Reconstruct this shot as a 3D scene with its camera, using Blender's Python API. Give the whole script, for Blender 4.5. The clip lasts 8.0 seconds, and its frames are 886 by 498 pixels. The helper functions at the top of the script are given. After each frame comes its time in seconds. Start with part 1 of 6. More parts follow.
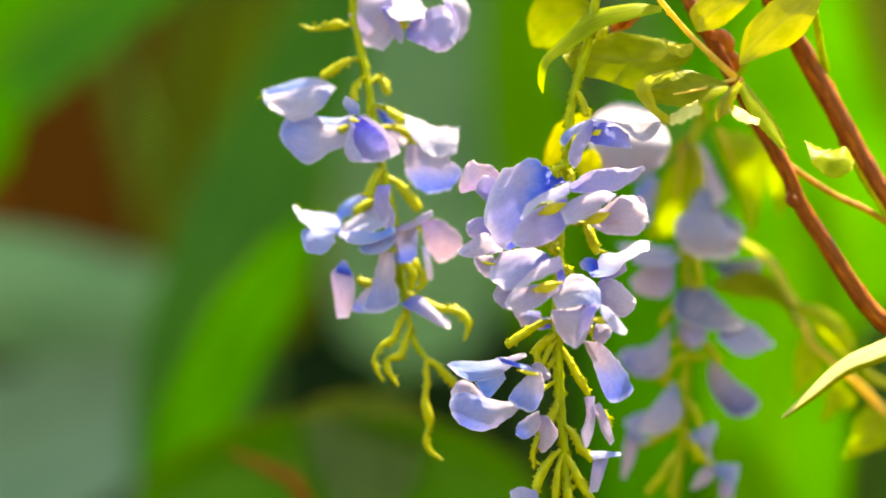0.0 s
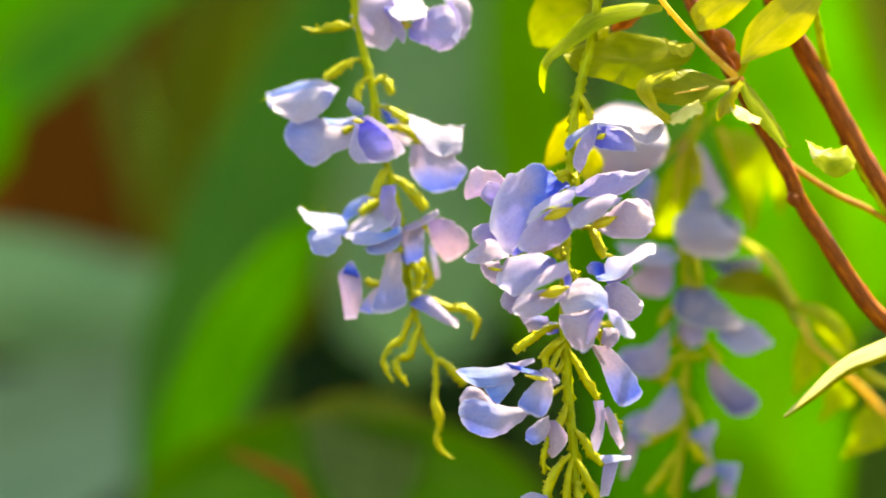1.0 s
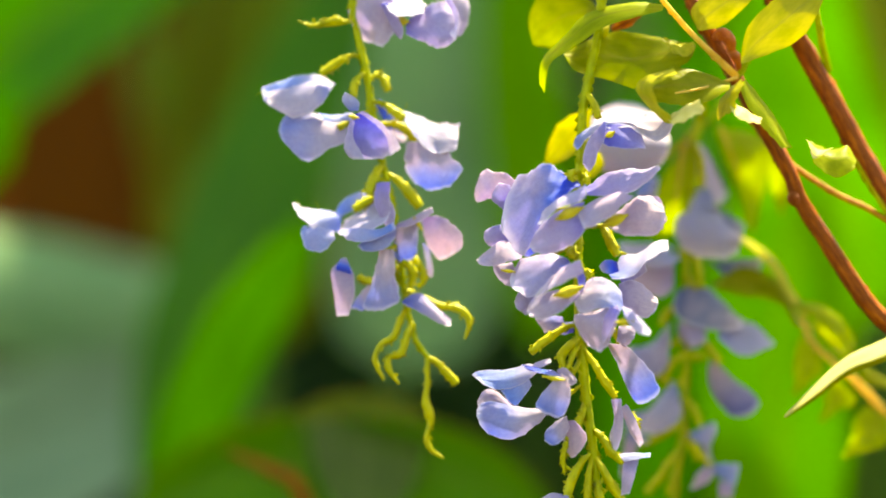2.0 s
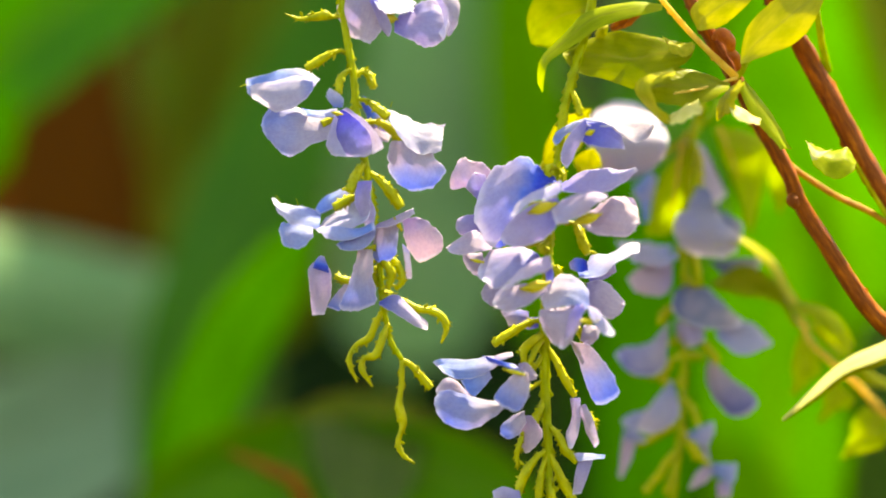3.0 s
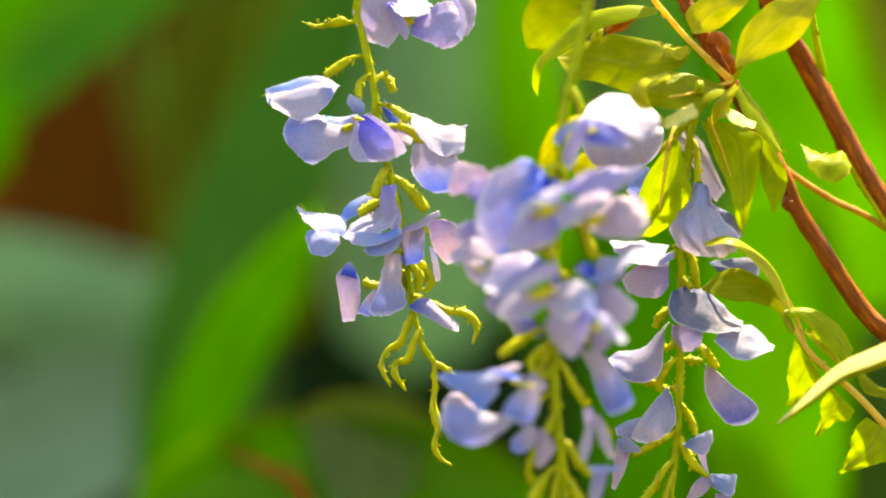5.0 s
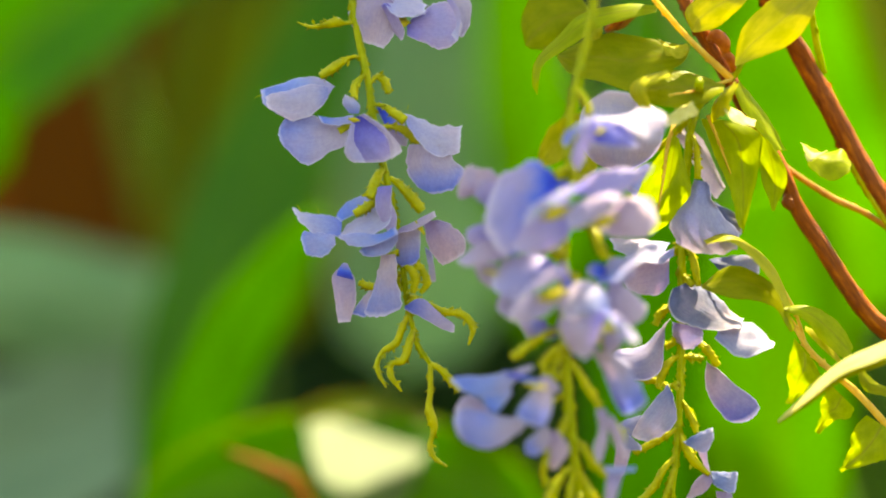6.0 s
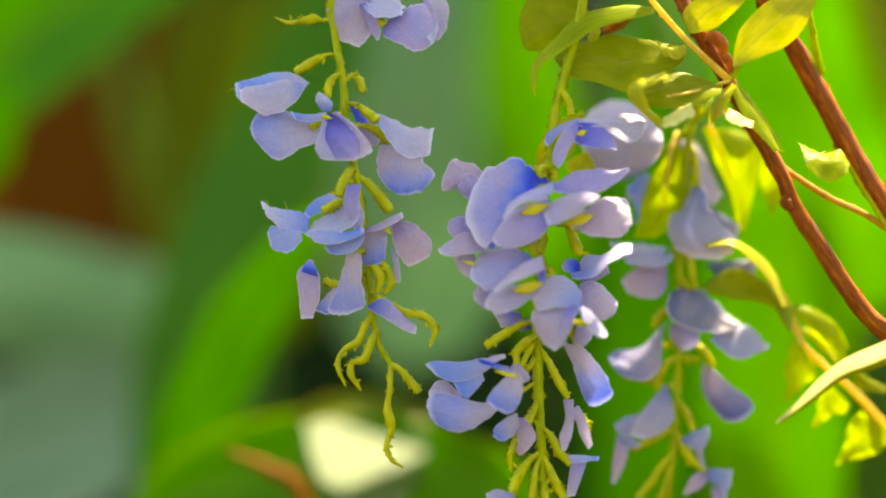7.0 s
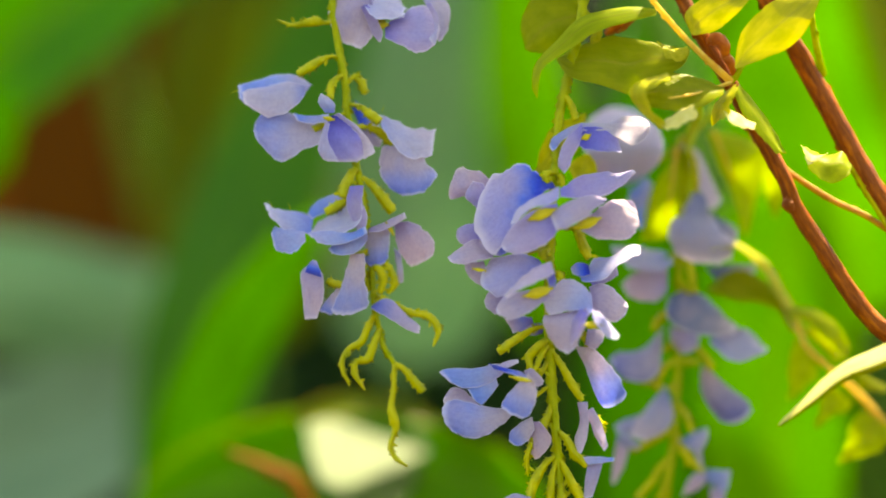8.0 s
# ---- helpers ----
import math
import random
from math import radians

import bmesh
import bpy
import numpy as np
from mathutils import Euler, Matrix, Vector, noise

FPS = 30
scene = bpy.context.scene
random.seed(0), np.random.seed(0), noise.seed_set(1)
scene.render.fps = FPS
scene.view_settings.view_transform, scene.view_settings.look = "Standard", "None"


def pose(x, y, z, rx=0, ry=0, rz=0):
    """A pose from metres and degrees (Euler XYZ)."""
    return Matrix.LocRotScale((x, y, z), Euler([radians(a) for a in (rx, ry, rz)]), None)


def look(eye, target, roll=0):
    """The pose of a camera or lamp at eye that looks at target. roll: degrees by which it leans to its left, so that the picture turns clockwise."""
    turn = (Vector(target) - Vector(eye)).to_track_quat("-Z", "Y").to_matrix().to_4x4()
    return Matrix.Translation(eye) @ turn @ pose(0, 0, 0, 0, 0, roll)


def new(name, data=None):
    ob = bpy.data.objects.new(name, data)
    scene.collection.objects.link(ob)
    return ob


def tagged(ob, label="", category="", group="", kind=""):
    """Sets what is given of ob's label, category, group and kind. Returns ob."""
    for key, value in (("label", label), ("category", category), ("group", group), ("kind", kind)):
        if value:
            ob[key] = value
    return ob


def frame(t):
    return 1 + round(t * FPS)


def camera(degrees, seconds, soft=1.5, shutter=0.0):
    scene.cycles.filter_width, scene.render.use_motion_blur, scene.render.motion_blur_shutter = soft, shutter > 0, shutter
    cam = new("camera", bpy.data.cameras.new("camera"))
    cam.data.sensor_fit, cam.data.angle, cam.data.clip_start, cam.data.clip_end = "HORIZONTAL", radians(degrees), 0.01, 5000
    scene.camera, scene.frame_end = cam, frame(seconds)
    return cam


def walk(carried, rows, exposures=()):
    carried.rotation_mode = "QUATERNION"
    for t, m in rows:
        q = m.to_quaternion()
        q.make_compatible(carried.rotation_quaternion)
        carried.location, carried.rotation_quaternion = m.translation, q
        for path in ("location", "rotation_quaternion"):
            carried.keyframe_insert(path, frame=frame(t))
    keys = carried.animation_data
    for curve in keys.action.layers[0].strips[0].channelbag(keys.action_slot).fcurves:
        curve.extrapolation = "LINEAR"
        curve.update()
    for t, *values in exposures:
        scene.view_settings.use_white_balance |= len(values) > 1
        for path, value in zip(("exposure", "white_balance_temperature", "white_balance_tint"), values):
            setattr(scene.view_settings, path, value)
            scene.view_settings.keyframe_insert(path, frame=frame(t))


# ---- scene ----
EYE = (0.0, 0.0, 1.3)
cam = camera(20.0, 8.0, soft=1.9)
cam.data.dof.use_dof = True
cam.data.dof.focus_distance = 0.800
cam.data.dof.aperture_fstop = 1.9
cam.data.dof.aperture_blades = 0
walk(cam, [(0.0, look(EYE, (0, 2, 1.3))), (8.0, look(EYE, (0, 2, 1.3)))], exposures=[(0.0, 2.62, 9700, 0), (0.7, 2.60, 9700, 0), (1.5, 2.55, 9700, 0), (3.0, 2.50, 9700, 0), (4.2, 2.45, 9700, 0), (4.7, 2.45, 9700, 0), (5.8, 2.61, 9900, 1), (8.0, 2.61, 9900, 1)])

# ---- light: a high sun beyond the flowers, to the right; clear sky ----
SUN_FROM = Vector((0.26, 0.36, 0.86)).normalized()
sun = new("sun", bpy.data.lights.new("sun", "SUN"))
sun.data.energy, sun.data.angle, sun.data.color = 4.3, radians(0.53), (1.0, 0.95, 0.86)
sun.matrix_world = look(SUN_FROM * 20, (0, 0, 0))
world = bpy.data.worlds.new("sky")
scene.world = world
world.use_nodes = True
sky = world.node_tree.nodes.new("ShaderNodeTexSky")
sky.sky_type, sky.sun_disc = "NISHITA", False
sky.sun_elevation = math.asin(SUN_FROM.z)
sky.sun_rotation = math.atan2(SUN_FROM.x, SUN_FROM.y)
world.node_tree.links.new(sky.outputs[0], world.node_tree.nodes["Background"].inputs[0])
world.node_tree.nodes["Background"].inputs[1].default_value = 0.105


# ---- materials ----
def ramp(nt, stops, factor):
    node = nt.nodes.new("ShaderNodeValToRGB")
    el = node.color_ramp.elements
    while len(el) < len(stops):
        el.new(0.5)
    for e, (at, colour) in zip(el, stops):
        e.position, e.color = at, (*colour, 1)
    nt.links.new(factor, node.inputs[0])
    return node.outputs[0]


def mixed(nt, a, b, factor, how="MIX"):
    node = nt.nodes.new("ShaderNodeMix")
    node.data_type, node.blend_type = "RGBA", how
    for slot, value in ((0, factor), (6, a), (7, b)):
        if isinstance(value, (tuple, float, int)):
            node.inputs[slot].default_value = value if not isinstance(value, tuple) else (*value, 1)
        else:
            nt.links.new(value, node.inputs[slot])
    return node.outputs[2]


def noise_of(nt, vector, scale, detail=3.0, rough=0.55):
    node = nt.nodes.new("ShaderNodeTexNoise")
    node.inputs["Scale"].default_value, node.inputs["Detail"].default_value = scale, detail
    node.inputs["Roughness"].default_value = rough
    nt.links.new(vector, node.inputs["Vector"])
    return node.outputs[0]


def stretched(nt, vector, scale):
    node = nt.nodes.new("ShaderNodeMapping")
    node.inputs["Scale"].default_value = scale
    nt.links.new(vector, node.inputs[0])
    return node.outputs[0]


def arith(nt, how, a, b=0.0):
    node = nt.nodes.new("ShaderNodeMath")
    node.operation = how
    for slot, value in ((0, a), (1, b)):
        if isinstance(value, (int, float)):
            node.inputs[slot].default_value = value
        else:
            nt.links.new(value, node.inputs[slot])
    return node.outputs[0]


def start(name):
    mat = bpy.data.materials.new(name)
    mat.use_nodes = True
    nt = mat.node_tree
    return mat, nt, nt.nodes["Principled BSDF"], nt.nodes.new("ShaderNodeTexCoord")


def through_light(nt, bsdf, colour, share):
    """Lets light through a thin sheet: part of it scatters on the far side."""
    far = nt.nodes.new("ShaderNodeBsdfTranslucent")
    mix = nt.nodes.new("ShaderNodeMixShader")
    mix.inputs[0].default_value = share
    nt.links.new(colour, far.inputs[0])
    nt.links.new(bsdf.outputs[0], mix.inputs[1])
    nt.links.new(far.outputs[0], mix.inputs[2])
    nt.links.new(mix.outputs[0], nt.nodes["Material Output"].inputs[0])


def bumped(nt, bsdf, height, strength, distance):
    node = nt.nodes.new("ShaderNodeBump")
    node.inputs["Strength"].default_value, node.inputs["Distance"].default_value = strength, distance
    nt.links.new(height, node.inputs["Height"])
    nt.links.new(node.outputs[0], bsdf.inputs["Normal"])


def petal_material(name, stops, share=0.5):
    """Petal tissue: colour runs from the claw to the rim, with fine lengthwise veins and blotches."""
    mat, nt, bsdf, co = start(name)
    sep = nt.nodes.new("ShaderNodeSeparateXYZ")
    nt.links.new(co.outputs["UV"], sep.inputs[0])
    blotch = noise_of(nt, co.outputs["Object"], 110, 3)
    way = arith(nt, "ADD", sep.outputs[0], arith(nt, "MULTIPLY", arith(nt, "SUBTRACT", blotch, 0.5), 0.30))
    tone = ramp(nt, stops, way)
    veins = noise_of(nt, stretched(nt, co.outputs["UV"], (2.5, 34, 1)), 1.0, 2)
    tone = mixed(nt, tone, ramp(nt, [(0.35, (0.80, 0.78, 0.95)), (0.62, (1.0, 1.0, 1.0))], veins), 0.55, "MULTIPLY")
    flush = noise_of(nt, co.outputs["Object"], 60, 3)
    tone = mixed(nt, tone, (0.76, 0.60, 0.64), arith(nt, "MULTIPLY", ramp(nt, [(0.48, (0, 0, 0)), (0.68, (1, 1, 1))], flush), 0.42))
    tone = mixed(nt, tone, (0.30, 0.40, 0.86), arith(nt, "MULTIPLY", ramp(nt, [(0.30, (1, 1, 1)), (0.46, (0, 0, 0))], flush), 0.30))
    grain = noise_of(nt, co.outputs["Object"], 900, 3)
    tone = mixed(nt, tone, ramp(nt, [(0.36, (0.88, 0.86, 0.92)), (0.60, (1.0, 1.0, 1.0))], grain), 0.8, "MULTIPLY")
    # pale rim: a fine white margin plus the glow of lit thin edges
    across = arith(nt, "ABSOLUTE", arith(nt, "SUBTRACT", sep.outputs[1], 0.5))
    rim = arith(nt, "MAXIMUM", arith(nt, "MULTIPLY", across, 2.0), sep.outputs[0])
    tone = mixed(nt, tone, (0.92, 0.89, 0.94), arith(nt, "MULTIPLY", ramp(nt, [(0.92, (0, 0, 0)), (0.99, (1, 1, 1))], rim), 0.7))
    info = nt.nodes.new("ShaderNodeObjectInfo")
    tone = mixed(nt, tone, ramp(nt, [(0.0, (0.80, 0.81, 0.95)), (0.5, (0.91, 0.87, 0.95)), (1.0, (0.92, 0.83, 0.89))], info.outputs["Random"]), 1.0, "MULTIPLY")
    nt.links.new(tone, bsdf.inputs["Base Color"])
    bsdf.inputs["Roughness"].default_value = 0.55
    bsdf.inputs["Specular IOR Level"].default_value = 0.3
    bumped(nt, bsdf, mixed(nt, veins, blotch, 0.4), 0.55, 0.0008)
    through_light(nt, bsdf, tone, share)
    return mat


DEEP, PINK = (0.04, 0.09, 0.58), (0.75, 0.65, 0.68)
STD = petal_material("petal_blue_throat", [(0.06, DEEP), (0.24, (0.02, 0.11, 0.80)), (0.46, (0.12, 0.30, 0.92)), (0.70, (0.48, 0.50, 0.86)), (1.0, (0.72, 0.65, 0.80))], 0.55)
TIP = petal_material("petal_blue_tip", [(0.1, PINK), (0.42, (0.68, 0.61, 0.70)), (0.66, (0.46, 0.51, 0.81)), (0.95, (0.22, 0.34, 0.80))])
WHT = petal_material("petal_white", [(0.0, (0.42, 0.47, 0.76)), (0.3, (0.66, 0.65, 0.76)), (0.9, (0.72, 0.67, 0.74))])
BLU = petal_material("petal_pale_blue", [(0.0, (0.62, 0.62, 0.80)), (0.45, (0.40, 0.54, 0.86)), (1.0, (0.20, 0.40, 0.86))])
PNK = petal_material("petal_lilac", [(0.0, (0.50, 0.43, 0.66)), (0.4, (0.66, 0.56, 0.67)), (1.0, (0.77, 0.67, 0.72))])
# darker throat petal for the right raceme; its shade is put in the colour
GRY = petal_material("petal_throat_shaded", [(0.0, (0.09, 0.13, 0.28)), (0.45, (0.22, 0.25, 0.36)), (1.0, (0.44, 0.40, 0.42))], 0.35)
LIL = petal_material("petal_soft_violet", [(0.0, (0.36, 0.33, 0.80)), (0.4, (0.58, 0.51, 0.78)), (1.0, (0.70, 0.62, 0.77))])
STD2 = petal_material("petal_faint_blue_throat", [(0.0, (0.10, 0.16, 0.62)), (0.16, (0.26, 0.31, 0.74)), (0.42, (0.56, 0.52, 0.77)), (1.0, (0.73, 0.65, 0.75))])
BLW = petal_material("petal_blue_to_white", [(0.0, (0.24, 0.36, 0.80)), (0.35, (0.48, 0.56, 0.82)), (0.75, (0.68, 0.69, 0.80)), (1.0, (0.74, 0.71, 0.77))])
RIM = petal_material("petal_pale_lilac", [(0.0, (0.60, 0.55, 0.79)), (0.5, (0.76, 0.70, 0.81)), (1.0, (0.84, 0.80, 0.85))])
# shaded copies of the blue, tip and pale petals: shade is in the colour
GRB = petal_material("petal_blue_shaded", [(0.0, (0.16, 0.24, 0.46)), (0.5, (0.28, 0.36, 0.58)), (1.0, (0.42, 0.46, 0.62))], 0.35)
DIM = petal_material("petal_tip_shaded", [(0.0, (0.50, 0.40, 0.40)), (0.45, (0.42, 0.39, 0.50)), (1.0, (0.14, 0.19, 0.52))], 0.4)
DUSK = petal_material("petal_pale_shaded", [(0.0, (0.30, 0.38, 0.62)), (0.45, (0.46, 0.50, 0.66)), (1.0, (0.62, 0.60, 0.66))], 0.4)
VIO = petal_material("petal_violet", [(0.0, (0.10, 0.11, 0.66)), (0.5, (0.34, 0.32, 0.84)), (1.0, (0.72, 0.63, 0.86))])


def stalk_material(name, dark, light, rough=0.5, share=0.12, shine=0.3):
    mat, nt, bsdf, co = start(name)
    n = noise_of(nt, co.outputs["Object"], 260, 4)
    tone = ramp(nt, [(0.3, dark), (0.7, light)], n)
    nt.links.new(tone, bsdf.inputs["Base Color"])
    bsdf.inputs["Roughness"].default_value = rough
    bsdf.inputs["Specular IOR Level"].default_value = shine
    bumped(nt, bsdf, noise_of(nt, co.outputs["Object"], 1500, 3), 0.5, 0.0004)
    through_light(nt, bsdf, tone, share)
    return mat


STALK = stalk_material("raceme_stalk", (0.32, 0.40, 0.004), (0.54, 0.56, 0.008), 0.5, 0.3)
CALYX = stalk_material("calyx", (0.36, 0.38, 0.006), (0.60, 0.55, 0.010), 0.5, 0.2)
SPOT = stalk_material("nectar_spot", (0.46, 0.38, 0.01), (0.66, 0.55, 0.03))
RUSTSTALK = stalk_material("rusty_leaf_stalk", (0.40, 0.17, 0.02), (0.62, 0.32, 0.04), 0.5, 0.3)
RACHIS = stalk_material("leaf_stalk", (0.78, 0.50, 0.06), (0.88, 0.66, 0.14), 0.5, 0.45)


def leaf_material(name, dark, light, vein, share, side=9.0, gloss=0.4, wear=None, lit=None, shine=0.12):
    """Leaf blade: a pale midrib and slanting side veins on mottled green."""
    mat, nt, bsdf, co = start(name)
    sep = nt.nodes.new("ShaderNodeSeparateXYZ")
    nt.links.new(co.outputs["UV"], sep.inputs[0])
    across = arith(nt, "ABSOLUTE", arith(nt, "SUBTRACT", sep.outputs[1], 0.5))
    mott = noise_of(nt, co.outputs["UV"], 5.0, 5)
    tone = ramp(nt, [(0.3, dark), (0.72, light)], mott)
    slant = arith(nt, "SUBTRACT", arith(nt, "MULTIPLY", sep.outputs[0], side), arith(nt, "MULTIPLY", across, side * 0.7))
    line = arith(nt, "ABSOLUTE", arith(nt, "SUBTRACT", arith(nt, "FRACT", slant), 0.5))
    lines = ramp(nt, [(0.0, (1, 1, 1)), (0.07, (0, 0, 0))], line)
    rib = ramp(nt, [(0.012, (1, 1, 1)), (0.03, (0, 0, 0))], across)
    tone = mixed(nt, tone, vein, arith(nt, "MULTIPLY", lines, 0.3))
    tone = mixed(nt, tone, vein, arith(nt, "MULTIPLY", rib, 0.8))
    if wear:
        tone = mixed(nt, tone, wear, ramp(nt, [(0.475, (0, 0, 0)), (0.51, (1, 1, 1))], arith(nt, "ADD", across, arith(nt, "MULTIPLY", mott, 0.03))))
    nt.links.new(tone, bsdf.inputs["Base Color"])
    bsdf.inputs["Roughness"].default_value = gloss
    bsdf.inputs["Specular IOR Level"].default_value = shine
    bumped(nt, bsdf, mixed(nt, lines, mott, 0.7), 0.25, 0.0006)
    if lit:
        shade = ramp(nt, [(0.34, (0.78, 0.84, 0.76)), (0.62, (1.0, 1.0, 1.0))], mott)
        tone = mixed(nt, mixed(nt, tone, lit, 0.65), shade, 1.0, "MULTIPLY")
        tone = mixed(nt, tone, (0.30, 0.36, 0.01), arith(nt, "MULTIPLY", lines, 0.30))
        tone = mixed(nt, tone, (0.30, 0.34, 0.01), arith(nt, "MULTIPLY", rib, 0.6))
    through_light(nt, bsdf, tone, share)
    return mat


YOUNG = leaf_material("young_leaf", (0.50, 0.50, 0.03), (0.66, 0.62, 0.07), (0.78, 0.68, 0.12), 0.66, 9, 0.38, lit=(0.76, 0.70, 0.10))
OLIVE_LEAF = leaf_material("mature_leaf", (0.29, 0.33, 0.018), (0.42, 0.43, 0.03), (0.62, 0.54, 0.08), 0.70, 9, 0.36, lit=(0.58, 0.62, 0.05))
TENDER = leaf_material("tender_leaf", (0.38, 0.46, 0.03), (0.52, 0.58, 0.05), (0.72, 0.66, 0.12), 0.76, 9, 0.38, lit=(0.76, 0.82, 0.08))
RUSTY = leaf_material("rusty_leaf", (0.34, 0.12, 0.02), (0.50, 0.22, 0.03), (0.55, 0.30, 0.06), 0.5, 9, 0.5)
CREAM = leaf_material("cream_leaf", (0.72, 0.66, 0.20), (0.82, 0.77, 0.34), (0.70, 0.64, 0.20), 0.5, 10, 0.5)
REDBUD = stalk_material("young_red_bark", (0.30, 0.055, 0.004), (0.62, 0.17, 0.012), 0.5, 0.1)
BROAD = leaf_material("broad_leaf_green", (0.040, 0.19, 0.001), (0.075, 0.30, 0.002), (0.14, 0.34, 0.01), 0.5, 16, 0.45, lit=(0.16, 0.44, 0.001))
# near-black leaf tone that stands for deep shade
DARKB = leaf_material("broad_leaf_shade_dark", (0.005, 0.021, 0.0015), (0.010, 0.036, 0.003), (0.018, 0.048, 0.004), 0.15, 16, 0.5)
LIME = leaf_material("broad_leaf_lime", (0.13, 0.42, 0.001), (0.22, 0.52, 0.002), (0.30, 0.55, 0.01), 0.6, 20, 0.5, lit=(0.21, 0.47, 0.001))
SAGE = leaf_material("waxy_leaf_sage", (0.16, 0.33, 0.15), (0.29, 0.47, 0.22), (0.32, 0.49, 0.24), 0.36, 12, 0.5)
# darker copy of the sage leaf: the shade is put in its colour
SAGE_SHADED = leaf_material("waxy_leaf_shaded", (0.17, 0.29, 0.18), (0.24, 0.37, 0.24), (0.28, 0.41, 0.27), 0.3, 12, 0.5)
DEEPG = leaf_material("broad_leaf_deep", (0.040, 0.15, 0.012), (0.066, 0.21, 0.016), (0.09, 0.25, 0.02), 0.42, 16, 0.45, lit=(0.13, 0.43, 0.012))
# brighter copy of the deep green leaf, stands for its sunlit half
FRESH = leaf_material("broad_leaf_sunlit_half", (0.05, 0.21, 0.002), (0.10, 0.32, 0.004), (0.16, 0.37, 0.01), 0.5, 14, 0.45, lit=(0.19, 0.52, 0.004))
MIDG = leaf_material("broad_leaf_fresh", (0.075, 0.26, 0.001), (0.145, 0.37, 0.002), (0.21, 0.42, 0.01), 0.68, 14, 0.45, lit=(0.34, 0.70, 0.002))
OLIVE = leaf_material("old_leaf_olive", (0.16, 0.20, 0.008), (0.23, 0.27, 0.014), (0.28, 0.31, 0.03), 0.44, 12, 0.5)
REDRIM = leaf_material("red_rimmed_leaf", (0.06, 0.21, 0.003), (0.11, 0.30, 0.004), (0.14, 0.31, 0.02), 0.45, 12, 0.4, wear=(0.24, 0.08, 0.008), lit=(0.12, 0.42, 0.003))


def bark_material():
    mat, nt, bsdf, co = start("bark_red_brown")
    long = noise_of(nt, stretched(nt, co.outputs["UV"], (9, 4.0, 1)), 1.0, 6, 0.7)
    fine = noise_of(nt, co.outputs["Object"], 420, 5, 0.7)
    tone = ramp(nt, [(0.34, (0.085, 0.017, 0.001)), (0.52, (0.25, 0.056, 0.003)), (0.72, (0.56, 0.16, 0.009))], long)
    tone = mixed(nt, tone, ramp(nt, [(0.66, (0, 0, 0)), (0.74, (0.42, 0.24, 0.10))], fine), 0.2, "SCREEN")
    nt.links.new(tone, bsdf.inputs["Base Color"])
    bsdf.inputs["Roughness"].default_value = 0.45
    bsdf.inputs["Specular IOR Level"].default_value = 0.14
    bumped(nt, bsdf, mixed(nt, long, fine, 0.5), 0.7, 0.0015)
    return mat


BARK = bark_material()


def wood_material():
    mat, nt, bsdf, co = start("fence_wood")
    grain = noise_of(nt, stretched(nt, co.outputs["Object"], (60, 60, 2.0)), 1.0, 5, 0.65)
    info = nt.nodes.new("ShaderNodeObjectInfo")
    tone = ramp(nt, [(0.25, (0.06, 0.016, 0.0005)), (0.75, (0.20, 0.060, 0.002))], grain)
    tone = mixed(nt, tone, ramp(nt, [(0, (0.7, 0.66, 0.62)), (1, (1, 1, 1))], info.outputs["Random"]), 1.0, "MULTIPLY")
    nt.links.new(tone, bsdf.inputs["Base Color"])
    bsdf.inputs["Roughness"].default_value = 0.8
    bsdf.inputs["Specular IOR Level"].default_value = 0.08
    bumped(nt, bsdf, grain, 0.5, 0.002)
    return mat


WOOD = wood_material()


def soil_material():
    mat, nt, bsdf, co = start("soil")
    n = noise_of(nt, co.outputs["Object"], 3.0, 8, 0.65)
    tone = ramp(nt, [(0.3, (0.035, 0.022, 0.012)), (0.5, (0.075, 0.050, 0.028)), (0.62, (0.05, 0.075, 0.018)), (0.8, (0.09, 0.075, 0.045))], n)
    nt.links.new(tone, bsdf.inputs["Base Color"])
    bsdf.inputs["Roughness"].default_value = 0.95
    bsdf.inputs["Specular IOR Level"].default_value = 0.1
    bumped(nt, bsdf, noise_of(nt, co.outputs["Object"], 60, 6, 0.7), 0.8, 0.02)
    return mat


SOIL = soil_material()


# ---- mesh helpers ----
def smooth_line(points, steps):
    """Points along a soft curve through the given ones."""
    p = [Vector(q) for q in points]
    p = [p[0] * 2 - p[1]] + p + [p[-1] * 2 - p[-2]]
    line = []
    for i in range(1, len(p) - 2):
        a, b, c, d = p[i - 1:i + 3]
        for k in range(steps):
            t = k / steps
            line.append(0.5 * (2 * b + (c - a) * t + (2 * a - 5 * b + 4 * c - d) * t * t + (3 * b - a - 3 * c + d) * t ** 3))
    return line + [p[-2]]


def mesh_of(name, verts, faces, mat, uvs=None):
    me = bpy.data.meshes.new(name)
    me.from_pydata([tuple(v) for v in verts], [], faces)
    me.polygons.foreach_set("use_smooth", [True] * len(me.polygons))
    if uvs is not None:
        layer = me.uv_layers.new(name="UVMap")
        index = np.empty(len(me.loops), dtype=np.int32)
        me.loops.foreach_get("vertex_index", index)
        layer.data.foreach_set("uv", np.asarray(uvs, dtype=np.float32)[index].ravel())
    me.materials.append(mat)
    return me


def part(name, mesh, parent=None, label=""):
    """One mesh object; under its thing or part where a parent is given."""
    ob = new(name, mesh)
    ob.parent = parent
    return tagged(ob, label)


